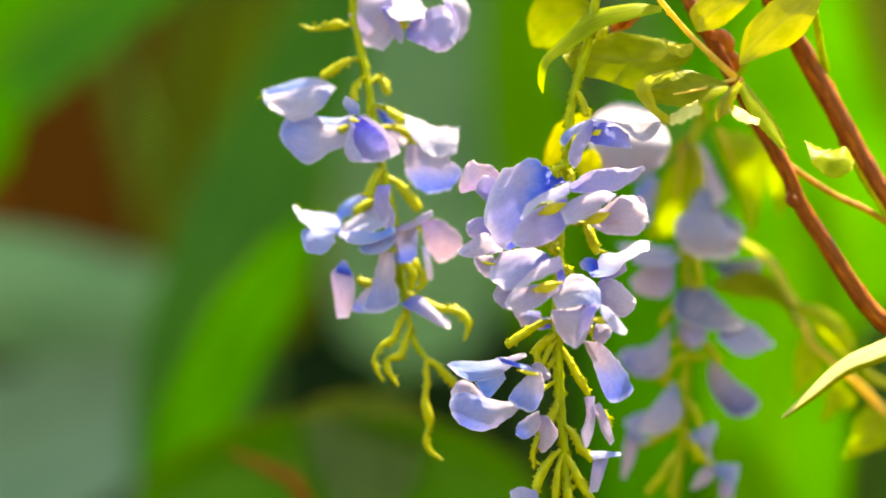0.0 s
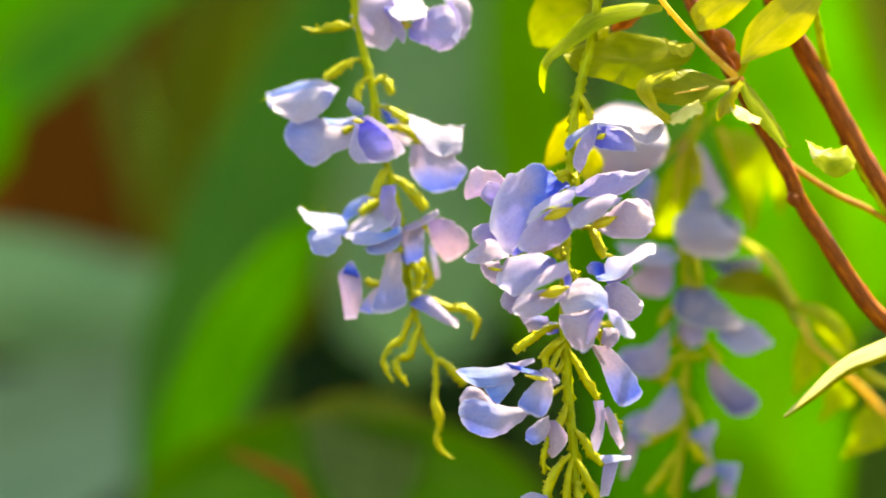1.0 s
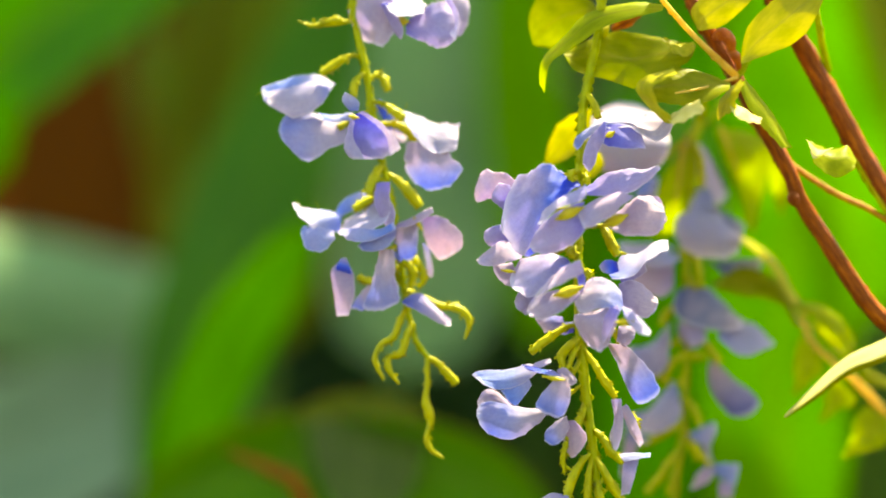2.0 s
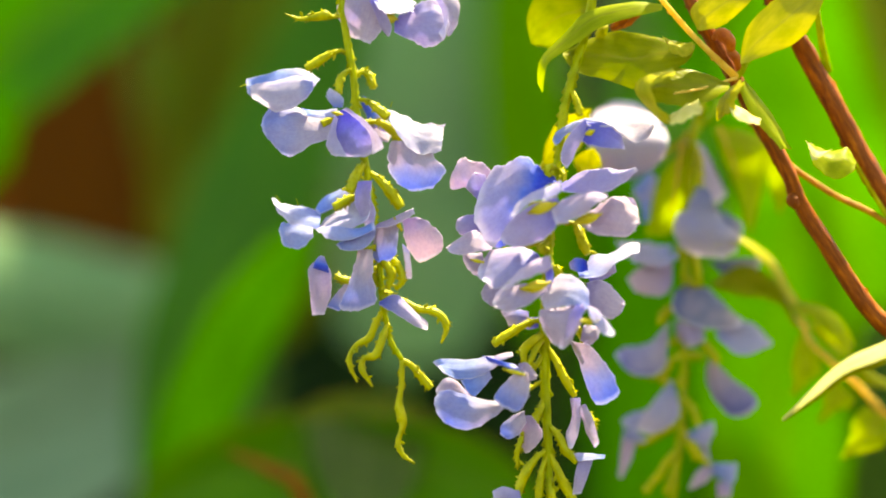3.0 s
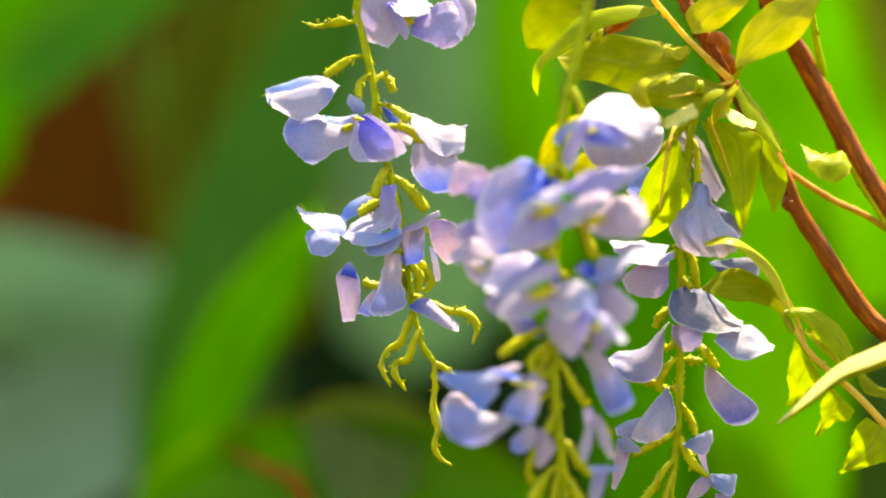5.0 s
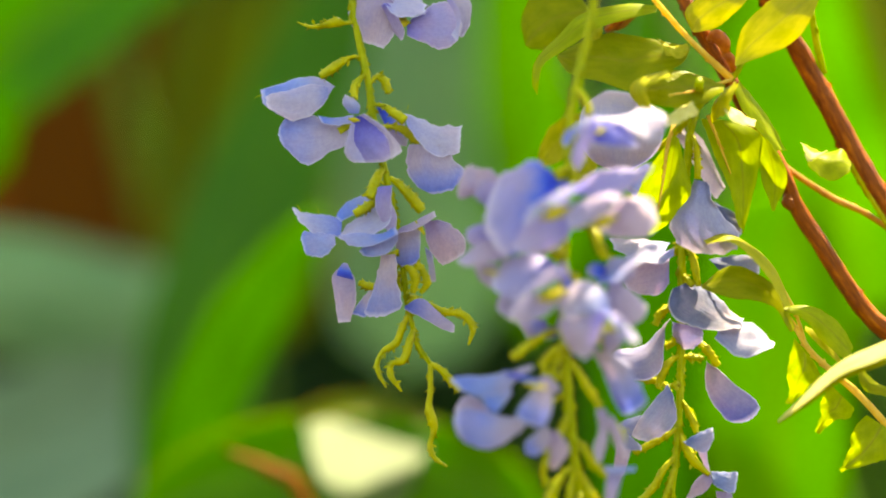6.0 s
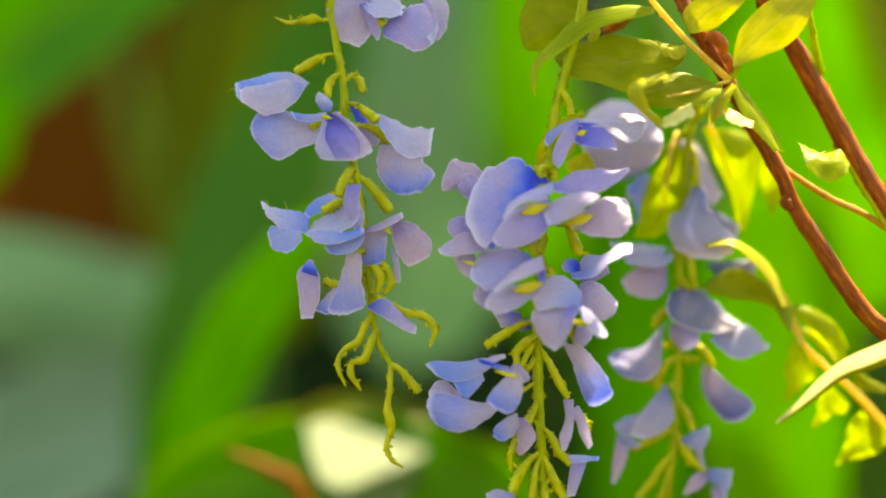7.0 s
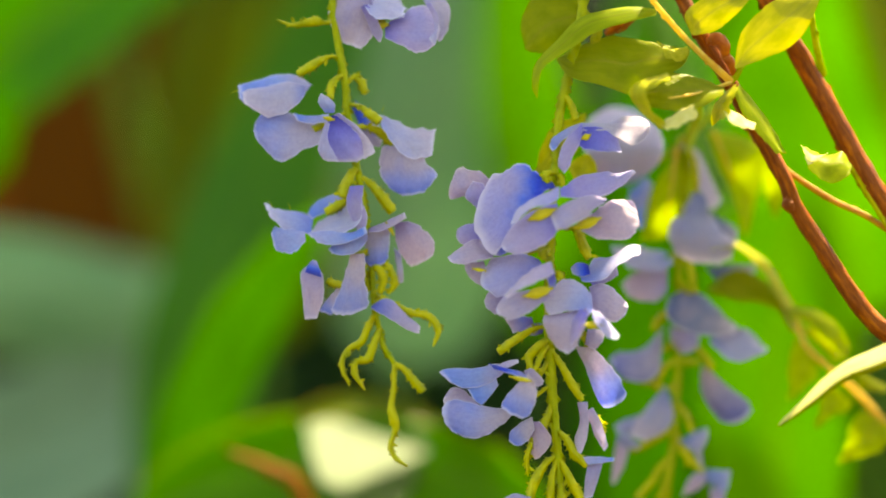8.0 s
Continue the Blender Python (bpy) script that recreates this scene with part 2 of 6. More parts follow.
def tube_data(points, radii, seg=8, steps=5, nubs=0, rough=0.0):
    """A round stalk through the points, its radii spread along it; nubs: short hairs or scars on it."""
    line = smooth_line(points, steps)
    n = len(line)
    verts, faces, uvs = [], [], []
    side = Vector((0, -1, 0.01))
    run = 0.0
    for i, c in enumerate(line):
        d = (line[min(i + 1, n - 1)] - line[max(i - 1, 0)]).normalized()
        u = (side - d * side.dot(d)).normalized()
        w = d.cross(u)
        f = i / (n - 1) * (len(radii) - 1)
        k = min(int(f), len(radii) - 2)
        r = radii[k] * (1 - f + k) + radii[k + 1] * (f - k)
        run += (line[i] - line[i - 1]).length if i else 0
        for j in range(seg):
            a = 2 * math.pi * j / seg
            rr = r * (1 + rough * noise.noise(c * 160 + Vector((math.cos(a), math.sin(a), 0)) * 2))
            verts.append(c + (u * math.cos(a) + w * math.sin(a)) * rr)
            uvs.append((j / seg, run * 20))
    for i in range(n - 1):
        for j in range(seg):
            a, b = i * seg + j, i * seg + (j + 1) % seg
            faces.append((a, b, b + seg, a + seg))
    faces += [tuple(range(seg))[::-1], tuple(range((n - 1) * seg, n * seg))]
    for k in range(nubs):
        i, j = random.randrange(1, n - 2), random.randrange(seg)
        a, b, c = i * seg + j, i * seg + (j + 1) % seg, (i + 1) * seg + j
        root = (verts[a] + verts[b] + verts[c]) / 3
        out = (root - line[i]).normalized()
        along = (line[i + 1] - line[i]).normalized()
        verts.append(root + (out + along * random.uniform(-0.2, 0.9)) * random.uniform(0.0005, 0.0014))
        uvs.append(uvs[a])
        tip = len(verts) - 1
        faces += [(a, b, tip), (b, c, tip), (c, a, tip)]
    return verts, faces, uvs


def joined(*pieces):
    verts, faces, uvs = [], [], []
    for v, f, u in pieces:
        k = len(verts)
        verts += v
        uvs += u
        faces += [tuple(i + k for i in face) for face in f]
    return verts, faces, uvs


OUTLINE = {  # half widths from base to tip, and how far the corners draw back
    "round": ((0.10, 0.60, 0.92, 1.00, 0.82, 0.30), 0.05), "fan": ((0.07, 0.38, 0.68, 0.92, 1.00, 0.66), 0.17),
    "tongue": ((0.22, 0.72, 0.95, 1.00, 0.86, 0.38), 0.06), "tent": ((0.10, 0.30, 0.52, 0.76, 1.00, 0.84), 0.10),
    "blade": ((0.12, 0.55, 0.95, 0.92, 0.58, 0.03), 0.0), "leaf": ((0.04, 0.62, 1.00, 0.90, 0.50, 0.02), 0.0),
    "shell": ((0.10, 0.62, 0.90, 1.00, 0.94, 0.58), 0.16),
    "spoon": ((0.06, 0.16, 0.42, 0.92, 0.98, 0.40), 0.06)}


def outline(values, s):
    f = s * 5
    k = min(int(f), 4)
    f -= k
    a, b, c, d = values[max(k - 1, 0)], values[k], values[k + 1], values[min(k + 2, 5)]
    return 0.5 * (2 * b + (c - a) * f + (2 * a - 5 * b + 4 * c - d) * f * f + (3 * b - a - 3 * c + d) * f ** 3)


def thin(front, uvs, ns, nt, thick):
    """A closed thin sheet on a grid of points: front, back and rim."""
    m = nt + 1
    count = len(front)
    back = []
    for i in range(ns + 1):
        for j in range(m):
            du = front[min(i + 1, ns) * m + j] - front[max(i - 1, 0) * m + j]
            dw = front[i * m + min(j + 1, nt)] - front[i * m + max(j - 1, 0)]
            back.append(front[i * m + j] + du.cross(dw).normalized() * thick)
    faces = []
    for i in range(ns):
        for j in range(nt):
            q = i * m + j
            faces.append((q, q + 1, q + m + 1, q + m))
            faces.append((q + count, q + m + count, q + m + 1 + count, q + 1 + count))
    rim = [j for j in range(m)] + [i * m + nt for i in range(1, ns + 1)] + [ns * m + j for j in range(nt - 1, -1, -1)] + [i * m for i in range(ns - 1, 0, -1)]
    verts, uvs = front + back, uvs + uvs
    k, r = len(verts), len(rim)
    verts += [verts[q] for q in rim] + [verts[q + count] for q in rim]
    uvs += [uvs[q] for q in rim] * 2
    for q in range(r):
        p = (q + 1) % r
        faces.append((k + q, k + q + r, k + p + r, k + p))
    return verts, faces, uvs


def sheet_data(base, tip, width, face=(0, -1, 0), cup=0.12, curl=0.0, arc=0.0, shape="round", thick=0.00028, ns=12, nt=10, ruffle=0.04, fold=0.0, wave=1.0):
    """A thin blade from base to tip: petals and leaves. face: the way it looks; cup: how far its rims stand forward; curl: how far its tip does;
    arc: how far its middle bends sideways; fold: a crease along the middle."""
    base, tip = Vector(base), Vector(tip)
    u = tip - base
    length = u.length
    u.normalize()
    n = Vector(face)
    n = (n - u * n.dot(u)).normalized()
    w = u.cross(n)
    values, back_off = OUTLINE[shape]
    seed = Vector((random.uniform(0, 90), random.uniform(0, 90), random.uniform(0, 90)))
    skew = random.uniform(-1.6, 1.6) * ruffle
    front, uvs = [], []
    for i in range(ns + 1):
        s = i / ns
        h = max(outline(values, s), 0.02) * width / 2
        for j in range(nt + 1):
            t = 2 * j / nt - 1
            edge = t * t
            wob = 1 + ruffle * (1.5 * noise.noise(seed + Vector((s * 4 * wave, t * 1.2, 0))) + 0.9 * noise.noise(seed + Vector((s * 12 * wave, t * 1.2, 5)))) * abs(t)
            wob += skew * t * math.sin(math.pi * s)
            out = ruffle * length * (0.8 * noise.noise(seed + Vector((t * 2.6 * wave, 17, 1))) + 0.35 * noise.noise(seed + Vector((t * 8 * wave, 4, 1)))) * s ** 4
            lift = cup * width * (edge - 0.35) * math.sin(math.pi * (0.15 + 0.8 * s)) + fold * width * (abs(t) - 0.5) * h / (width / 2)
            lift += curl * length * (s * s - 0.3 * s)
            lift += ruffle * width * 0.7 * edge * noise.noise(seed + Vector((s * 4 * wave, t * 2, 3)))
            lift += ruffle * width * 0.35 * noise.noise(seed + Vector((s * 2.2, t * 1.7, 9)))
            lift += width * edge ** 4 * (0.03 + 1.1 * ruffle * noise.noise(seed + Vector((s * 7 * wave, t, 21))))
            lift += length * s ** 6 * ruffle * 1.2 * noise.noise(seed + Vector((t * 2.5, 31, 0)))
            side = arc * length * math.sin(math.pi * s)
            reach = length * s * (1 - back_off * edge * s ** 3) + out
            front.append(base + u * reach + w * (h * t * wob + side) + n * lift)
            uvs.append((s, t * 0.5 + 0.5))
    return thin(front, uvs, ns, nt, thick)


def mm(p):
    return Vector(p) * 0.001


# ---- flower racemes: places in millimetres from the raceme's hanging point ----
def raceme(label, hang, stem, radii):
    ob = tagged(new("wisteria_raceme"), label, "flower cluster", "wisteria racemes")
    ob.location = hang
    part("stem", mesh_of("stem", *tube_split([mm(p) for p in stem], radii, seg=10, nubs=260, rough=0.12)), ob, "slender yellow-green flower stem with short hairs")
    return ob


def tube_split(points, radii, seg=8, steps=5, nubs=0, mat=None, rough=0.0):
    v, f, u = tube_data(points, radii, seg, steps, nubs, rough)
    return v, f, mat or STALK, u


def bracts(owner, points, count, size):
    """Small pointed scales on a stalk, each a part of its own."""
    line = smooth_line(points, 4)
    for k in range(count):
        i = random.randrange(len(line) // 3, len(line) - 1)
        along = (line[i + 1] - line[i]).normalized()
        out = Vector((random.uniform(-1, 1), random.uniform(-0.9, 0.2), random.uniform(-1, 1)))
        out = (out - along * out.dot(along)).normalized()
        root = line[i] + out * size * 0.35
        tip = root + (out * random.uniform(0.5, 1.0) + along * random.uniform(0.2, 0.9)) * size
        part("bract", mesh_of("bract", *with_mat(sheet_data(root, tip, size * 0.42, out.cross(along), 0.15, 0.1, 0, "blade", 0.00018, 5, 4, 0.05), CALYX)), owner)


def flower(owner, stalk, radii=(0.5, 0.6, 1.3, 1.5), spot=None, name="flower"):
    """A floret: its stalk swelling into the calyx; petals hang on it as parts."""
    pts = [mm(p) for p in stalk]
    data = tube_data(pts, [r * 0.001 for r in radii], 9, 6, 30, 0.26)
    ob = part(name, mesh_of("calyx", data[0], data[1], CALYX, data[2]), owner)
    bracts(ob, pts, 2, random.uniform(0.0016, 0.0025))
    if spot:
        a, b, w = spot
        a, b = Vector(a) - Vector((0, 2.5, 0)), Vector(b) - Vector((0, 2.5, 0))
        part("throat", mesh_of("throat", *with_mat(sheet_data(mm(a), mm(b), w * 0.00062, (0, -1, 0.3), -0.3, shape="blade", ns=8, nt=6, thick=0.0005), SPOT)), ob, "yellow throat spot")
    return ob


def with_mat(data, mat):
    return data[0], data[1], mat, data[2]


def between(points, n):
    """n + 1 points spread evenly along a soft curve through the given ones."""
    line = smooth_line([mm(p) for p in points], 10)
    run = [0.0]
    for p, q in zip(line, line[1:]):
        run.append(run[-1] + (q - p).length)
    made, k = [], 0
    for i in range(n + 1):
        at = run[-1] * i / n
        while k < len(line) - 2 and run[k + 1] < at:
            k += 1
        made.append(line[k].lerp(line[k + 1], (at - run[k]) / max(run[k + 1] - run[k], 1e-9)))
    return made


def vane(owner, name, mat, one, other, bulge=0.12, tip=0.0, ruffle=0.09):
    """A petal spread between its two rims, each a curve from the claw to the tip. bulge: how far its middle stands forward; tip: how far its end rounds out."""
    ns, nt = 18, 14
    a, b = between(one, ns), between(other, ns)
    seed = Vector((random.uniform(0, 90), random.uniform(0, 90), random.uniform(0, 90)))
    end = ((a[-1] + b[-1]) - (a[-4] + b[-4])).normalized()
    wide = (b[-1] - a[-1]).length
    span = max((q - p).length for p, q in zip(a, b))
    front, uvs = [], []
    for i in range(ns + 1):
        s = i / ns
        across = b[i] - a[i]
        along = (a[min(i + 1, ns)] + b[min(i + 1, ns)]) - (a[max(i - 1, 0)] + b[max(i - 1, 0)])
        n = along.cross(across).normalized()
        n = -n if n.y > 0 else n
        for j in range(nt + 1):
            t = j / nt
            dome, rim = 4 * t * (1 - t), abs(2 * t - 1)
            lift = bulge * across.length * dome * (0.4 + 0.6 * math.sin(math.pi * s))
            lift += ruffle * span * (0.55 * noise.noise(seed + Vector((s * 2.4, t * 2.1, 0))) + 0.85 * rim ** 3 * noise.noise(seed + Vector((s * 7, t * 2, 9))))
            lift += ruffle * span * 0.30 * noise.noise(seed + Vector((s * 3, t * 7, 17))) * s
            lift += ruffle * span * 0.7 * s ** 5 * noise.noise(seed + Vector((t * 4, 31, 0)))
            frill = ruffle * span * rim ** 6 * (0.45 * noise.noise(seed + Vector((s * 11, t, 5))) + 0.30 * noise.noise(seed + Vector((s * 27, t, 8))))
            reach = tip * wide * 1.4 * dome * s ** 3 + ruffle * wide * (0.5 * noise.noise(seed + Vector((t * 7, 4, 1))) + 0.3 * noise.noise(seed + Vector((t * 19, 4, 1)))) * s ** 6
            front.append(a[i] + across * t + n * lift + across.normalized() * frill + end * reach)
            uvs.append((s, t))
    return part(name, mesh_of("petal", *with_mat(thin(front, uvs, ns, nt, 0.00020), mat)), owner)


def bud(owner, points, radii):
    data = tube_data([mm(p) for p in points], [r * 0.001 for r in radii], 9, 6, 30, 0.26)
    ob = part("bud", mesh_of("bud", data[0], data[1], CALYX, data[2]), owner)
    bracts(ob, [mm(p) for p in points], 3, random.uniform(0.0015, 0.0023))
    return ob


def leaf(owner, mat, base, tip, width, face=(0, -1, 0), cup=0.10, curl=0.0, arc=0.0, fold=0.0, shape="leaf", ruffle=0.085, label=""):
    data = sheet_data(mm(base), mm(tip), width * 0.001, face, cup, curl, arc, shape, 0.0003, 16, 12, ruffle, fold, 1.3)
    return part("leaf", mesh_of("leaf", *with_mat(data, mat)), owner, label)


def stalk(owner, name, mat, points, radii, seg=8, nubs=0, label="", rough=0.0):
    v, f, u = tube_data([mm(p) for p in points], [r * 0.001 for r in radii], seg, 6, nubs, rough)
    return part(name, mesh_of(name, v, f, mat, u), owner, label)

# ---- the garden behind ----
def plane_mesh(name, x0, x1, y0, y1, n, height, mat):
    verts, faces = [], []
    for i in range(n + 1):
        for j in range(n + 1):
            x, y = x0 + (x1 - x0) * i / n, y0 + (y1 - y0) * j / n
            verts.append((x, y, height * noise.noise(Vector((x * 0.6, y * 0.6, 0)))))
    for i in range(n):
        for j in range(n):
            q = i * (n + 1) + j
            faces.append((q, q + n + 1, q + n + 2, q + 1))
    return mesh_of(name, verts, faces, mat)


tagged(new("ground", plane_mesh("ground", -60, 60, -60, 60, 80, 0.03, SOIL)), "bare brown garden soil with low weeds", "ground", kind="structure")


def broad_leaf(label, mat, midrib, width, face, cup=0.1, ruffle=0.03, foot=None, category="large leaf", name="broad_leaf", fold=0.06, pointed=True, taper=None):
    """A big garden leaf on a long stalk that rises from the soil."""
    ob = tagged(new(name), label, category)
    line = smooth_line(midrib, 6)
    n, m = len(line), 14
    face = Vector(face).normalized()
    seed = Vector((random.uniform(0, 50), random.uniform(0, 50), 0))
    a, b = taper or ((0.45, 0.55) if pointed else (0.3, 0.3))
    peak = a / (a + b)
    top = peak ** a * (1 - peak) ** b
    front, uvs = [], []
    for i, c in enumerate(line):
        s = i / (n - 1)
        u = (line[min(i + 1, n - 1)] - line[max(i - 1, 0)]).normalized()
        w = u.cross(face - u * face.dot(u)).normalized()
        k = w.cross(u)
        h = max(0.03, s ** a * (1 - s) ** b / top) * width / 2
        for j in range(m + 1):
            t = 2 * j / m - 1
            lift = (cup * (t * t - 0.3) + fold * abs(t)) * width * h / (width / 2) + ruffle * width * noise.noise(seed + Vector((s * 3, t * 1.5, 0))) * (0.4 + t * t)
            front.append(c + w * h * t * (1 + 0.05 * noise.noise(seed + Vector((s * 6, t, 7)))) + k * lift)
            uvs.append((s, t * 0.5 + 0.5))
    count, q1 = len(front), m + 1
    back = [p + Vector((0, 0.0008, 0)) for p in front]
    faces = []
    for i in range(n - 1):
        for j in range(m):
            q = i * q1 + j
            faces += [(q, q + 1, q + q1 + 1, q + q1), (q + count, q + q1 + count, q + q1 + 1 + count, q + 1 + count)]
    part("blade", mesh_of("blade", front + back, faces, mat, uvs + uvs), ob)
    root = Vector(midrib[0])
    foot = Vector(foot) if foot is not None else Vector((root.x * 1.05, root.y + 0.12, -0.02))
    mid = (root * 0.55 + foot * 0.45) + Vector((0, 0.03, 0))
    near = root * 0.9 + mid * 0.1 + Vector((0, 0.003, 0))
    r = min(0.007, width * 0.05)
    v, f, uv = tube_data([foot, mid, root * 0.7 + mid * 0.3 + Vector((0, 0.008, 0)), near, root], [r * 1.6, r * 1.3, r, r * 0.8, r * 0.5], 8, 5)
    part("stalk", mesh_of("stalk", v, f, STEM, uv), ob)
    return ob


STEM = stalk_material("leaf_stem_green", (0.06, 0.16, 0.015), (0.10, 0.22, 0.02), 0.4, 0.0)
PATCH = leaf_material("sun_patch_leaf", (0.028, 0.065, 0.002), (0.048, 0.095, 0.004), (0.08, 0.12, 0.02), 0.25, 10, 0.46, shine=0.07)
# yellow tone stands for the low leaf's sunlit curled tip
TIPBAND = leaf_material("sunlit_tip_leaf", (0.08, 0.13, 0.003), (0.15, 0.19, 0.005), (0.22, 0.22, 0.02), 0.5, 10, 0.45, wear=(0.42, 0.15, 0.008))
STEMRED = stalk_material("stem_red", (0.15, 0.036, 0.002), (0.26, 0.075, 0.004), 0.7, 0.0, 0.1)

broad_leaf("large arching bright green leaf with a smooth margin", BROAD, [(-0.280, 1.200, 1.294), (-0.231, 1.170, 1.370), (-0.182, 1.140, 1.407), (-0.118, 1.110, 1.438), (-0.056, 1.080, 1.455)], 0.091, (.35, -.8, .45), 0.06)
# shape bent back so the sun draws a bright edge along its top
broad_leaf("broad waxy grey-green leaf bent back so its top edge catches the sun", SAGE, [(-0.296, 1.180, 1.311), (-0.240, 1.195, 1.288), (-0.186, 1.210, 1.276), (-0.133, 1.225, 1.261), (-0.096, 1.240, 1.242)], 0.061, (0, -1, .16), -0.17, fold=-0.06, pointed=False)
broad_leaf("broad waxy grey-green leaf with shade put in its colour", SAGE_SHADED, [(-0.281, 1.120, 1.177), (-0.227, 1.153, 1.194), (-0.177, 1.187, 1.212), (-0.127, 1.220, 1.234)], 0.076, (0, -1, -.05), 0.05, pointed=False)
broad_leaf("wide dull olive leaf in shade", OLIVE, [(-0.095, 1.320, 1.247), (-0.092, 1.320, 1.342), (-0.083, 1.320, 1.413), (-0.071, 1.320, 1.478)], 0.080, (0, -1, .1), 0.05, pointed=False)
broad_leaf("narrow upright olive leaf blade", OLIVE, [(-0.141, 1.270, 1.249), (-0.140, 1.270, 1.306), (-0.138, 1.270, 1.369), (-0.130, 1.270, 1.420), (-0.115, 1.270, 1.460)], 0.016, (0, -1, .1), 0.05)
broad_leaf("deep green lance-shaped leaf", DEEPG, [(-0.120, 1.100, 1.152), (-0.116, 1.114, 1.205), (-0.110, 1.129, 1.249), (-0.097, 1.143, 1.290), (-0.086, 1.157, 1.324), (-0.071, 1.171, 1.363), (-0.052, 1.186, 1.412), (-0.039, 1.200, 1.446)], 0.060, (.2, -1, .1), 0.06)
broad_leaf("yellow-green leaf added as the sunlit half of the lance-shaped leaf", FRESH, [(-0.118, 1.060, 1.179), (-0.109, 1.060, 1.217), (-0.093, 1.060, 1.253), (-0.072, 1.060, 1.286), (-0.051, 1.060, 1.315)], 0.031, (.3, -1, -.05), 0.06)
broad_leaf("tall waxy grey-green leaf", SAGE, [(-0.022, 1.250, 1.241), (-0.013, 1.250, 1.292), (-0.004, 1.250, 1.342), (-0.012, 1.250, 1.390), (-0.024, 1.250, 1.449)], 0.097, (.1, -1, .1), 0.05, pointed=False)
broad_leaf("low dark green leaf with a reddish margin", REDRIM, [(-0.122, 0.980, 1.194), (-0.080, 0.980, 1.210), (-0.032, 0.980, 1.216), (0.008, 0.980, 1.210), (0.042, 0.980, 1.194)], 0.043, (0, -1, .22), 0.08)
# added leaf for the sun patch, tilted to mirror the sun at the camera
broad_leaf("glossy olive leaf added low as a sun patch, tilted to glare at the camera", PATCH, [(-0.030, 0.915, 1.197), (-0.030, 0.940, 1.209), (-0.030, 0.965, 1.223), (-0.029, 0.990, 1.237)], 0.048, (.24, -.60, .78), 0.01, ruffle=0.012, fold=0.0, taper=(0.75, 0.16))
broad_leaf("small yellow leaf with a reddish tip, added low as a sunlit leaf tip", TIPBAND, [(-0.057, 0.950, 1.235), (-0.041, 0.950, 1.240), (-0.022, 0.950, 1.240), (-0.002, 0.950, 1.234)], 0.011, (0, -.8, .6), 0.08)
broad_leaf("tall lime-green leaf lit by the sun", LIME, [(0.140, 1.060, 1.152), (0.141, 1.060, 1.210), (0.143, 1.060, 1.262), (0.147, 1.060, 1.303), (0.153, 1.060, 1.323)], 0.063, (-.1, -1, .15), 0.05, pointed=False)
broad_leaf("tall bright green leaf", MIDG, [(0.201, 1.150, 1.269), (0.180, 1.150, 1.336), (0.167, 1.150, 1.391), (0.157, 1.150, 1.445)], 0.091, (.1, -1, -.15), 0.05)
broad_leaf("upright green leaf blade in half shade", BROAD, [(0.103, 1.320, 1.119), (0.106, 1.320, 1.241), (0.115, 1.320, 1.366), (0.124, 1.320, 1.484)], 0.064, (.1, -1, .1), 0.05, pointed=False)
broad_leaf("dull olive leaf blade arching outward", OLIVE, [(0.212, 1.100, 1.327), (0.196, 1.100, 1.377), (0.186, 1.100, 1.409), (0.178, 1.100, 1.439)], 0.019, (0, -1, .1), 0.05)
broad_leaf("upright lime-green leaf blade", LIME, [(0.049, 1.240, 1.250), (0.045, 1.240, 1.331), (0.038, 1.240, 1.395), (0.031, 1.240, 1.456)], 0.046, (.2, -1, .1), 0.05)
v, f, u = tube_data([(-0.037, 0.950, 1.138), (-0.051, 0.930, 1.206), (-0.064, 0.925, 1.219), (-0.080, 0.925, 1.226)], [0.004, 0.0026, 0.0022, 0.0006], 8, 6)
tagged(new("red_stem", mesh_of("red_stem", v, f, STEMRED, u)), "thin reddish plant stem rising from the soil", "stem")


# shrub added behind to fill the gaps; its near-black leaves stand for shade
def shrub():
    ob = tagged(new("shrub"), "dense shrub added to fill the gaps, deep shade put in its near-black colour", "shrub")
    pieces = []
    rng = random.Random(7)
    for k in range(1500):
        c = Vector((rng.uniform(-0.55, 0.75), rng.uniform(2.45, 2.85), rng.uniform(0.05 if k < 500 else 0.85, 1.9)))
        if c.x < -0.16 and c.z > 1.27:
            continue
        d = Vector((rng.uniform(-1, 1), rng.uniform(-0.6, 0.3), rng.uniform(-1, 0.4))).normalized()
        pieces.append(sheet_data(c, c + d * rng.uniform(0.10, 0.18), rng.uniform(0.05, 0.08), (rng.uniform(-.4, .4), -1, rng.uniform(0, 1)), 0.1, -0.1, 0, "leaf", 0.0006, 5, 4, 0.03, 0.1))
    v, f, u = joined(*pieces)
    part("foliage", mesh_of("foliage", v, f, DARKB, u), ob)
    ob["kind"] = "stuff"
    for x in (-0.5, 0.0, 0.45, 0.85):
        v, f, u = tube_data([(x, 2.7, -0.02), (x + 0.03, 2.66, 0.7), (x - 0.04, 2.64, 1.9)], [0.016, 0.012, 0.005], 8, 5)
        part("trunk", mesh_of("trunk", v, f, BARK, u), ob)


shrub()


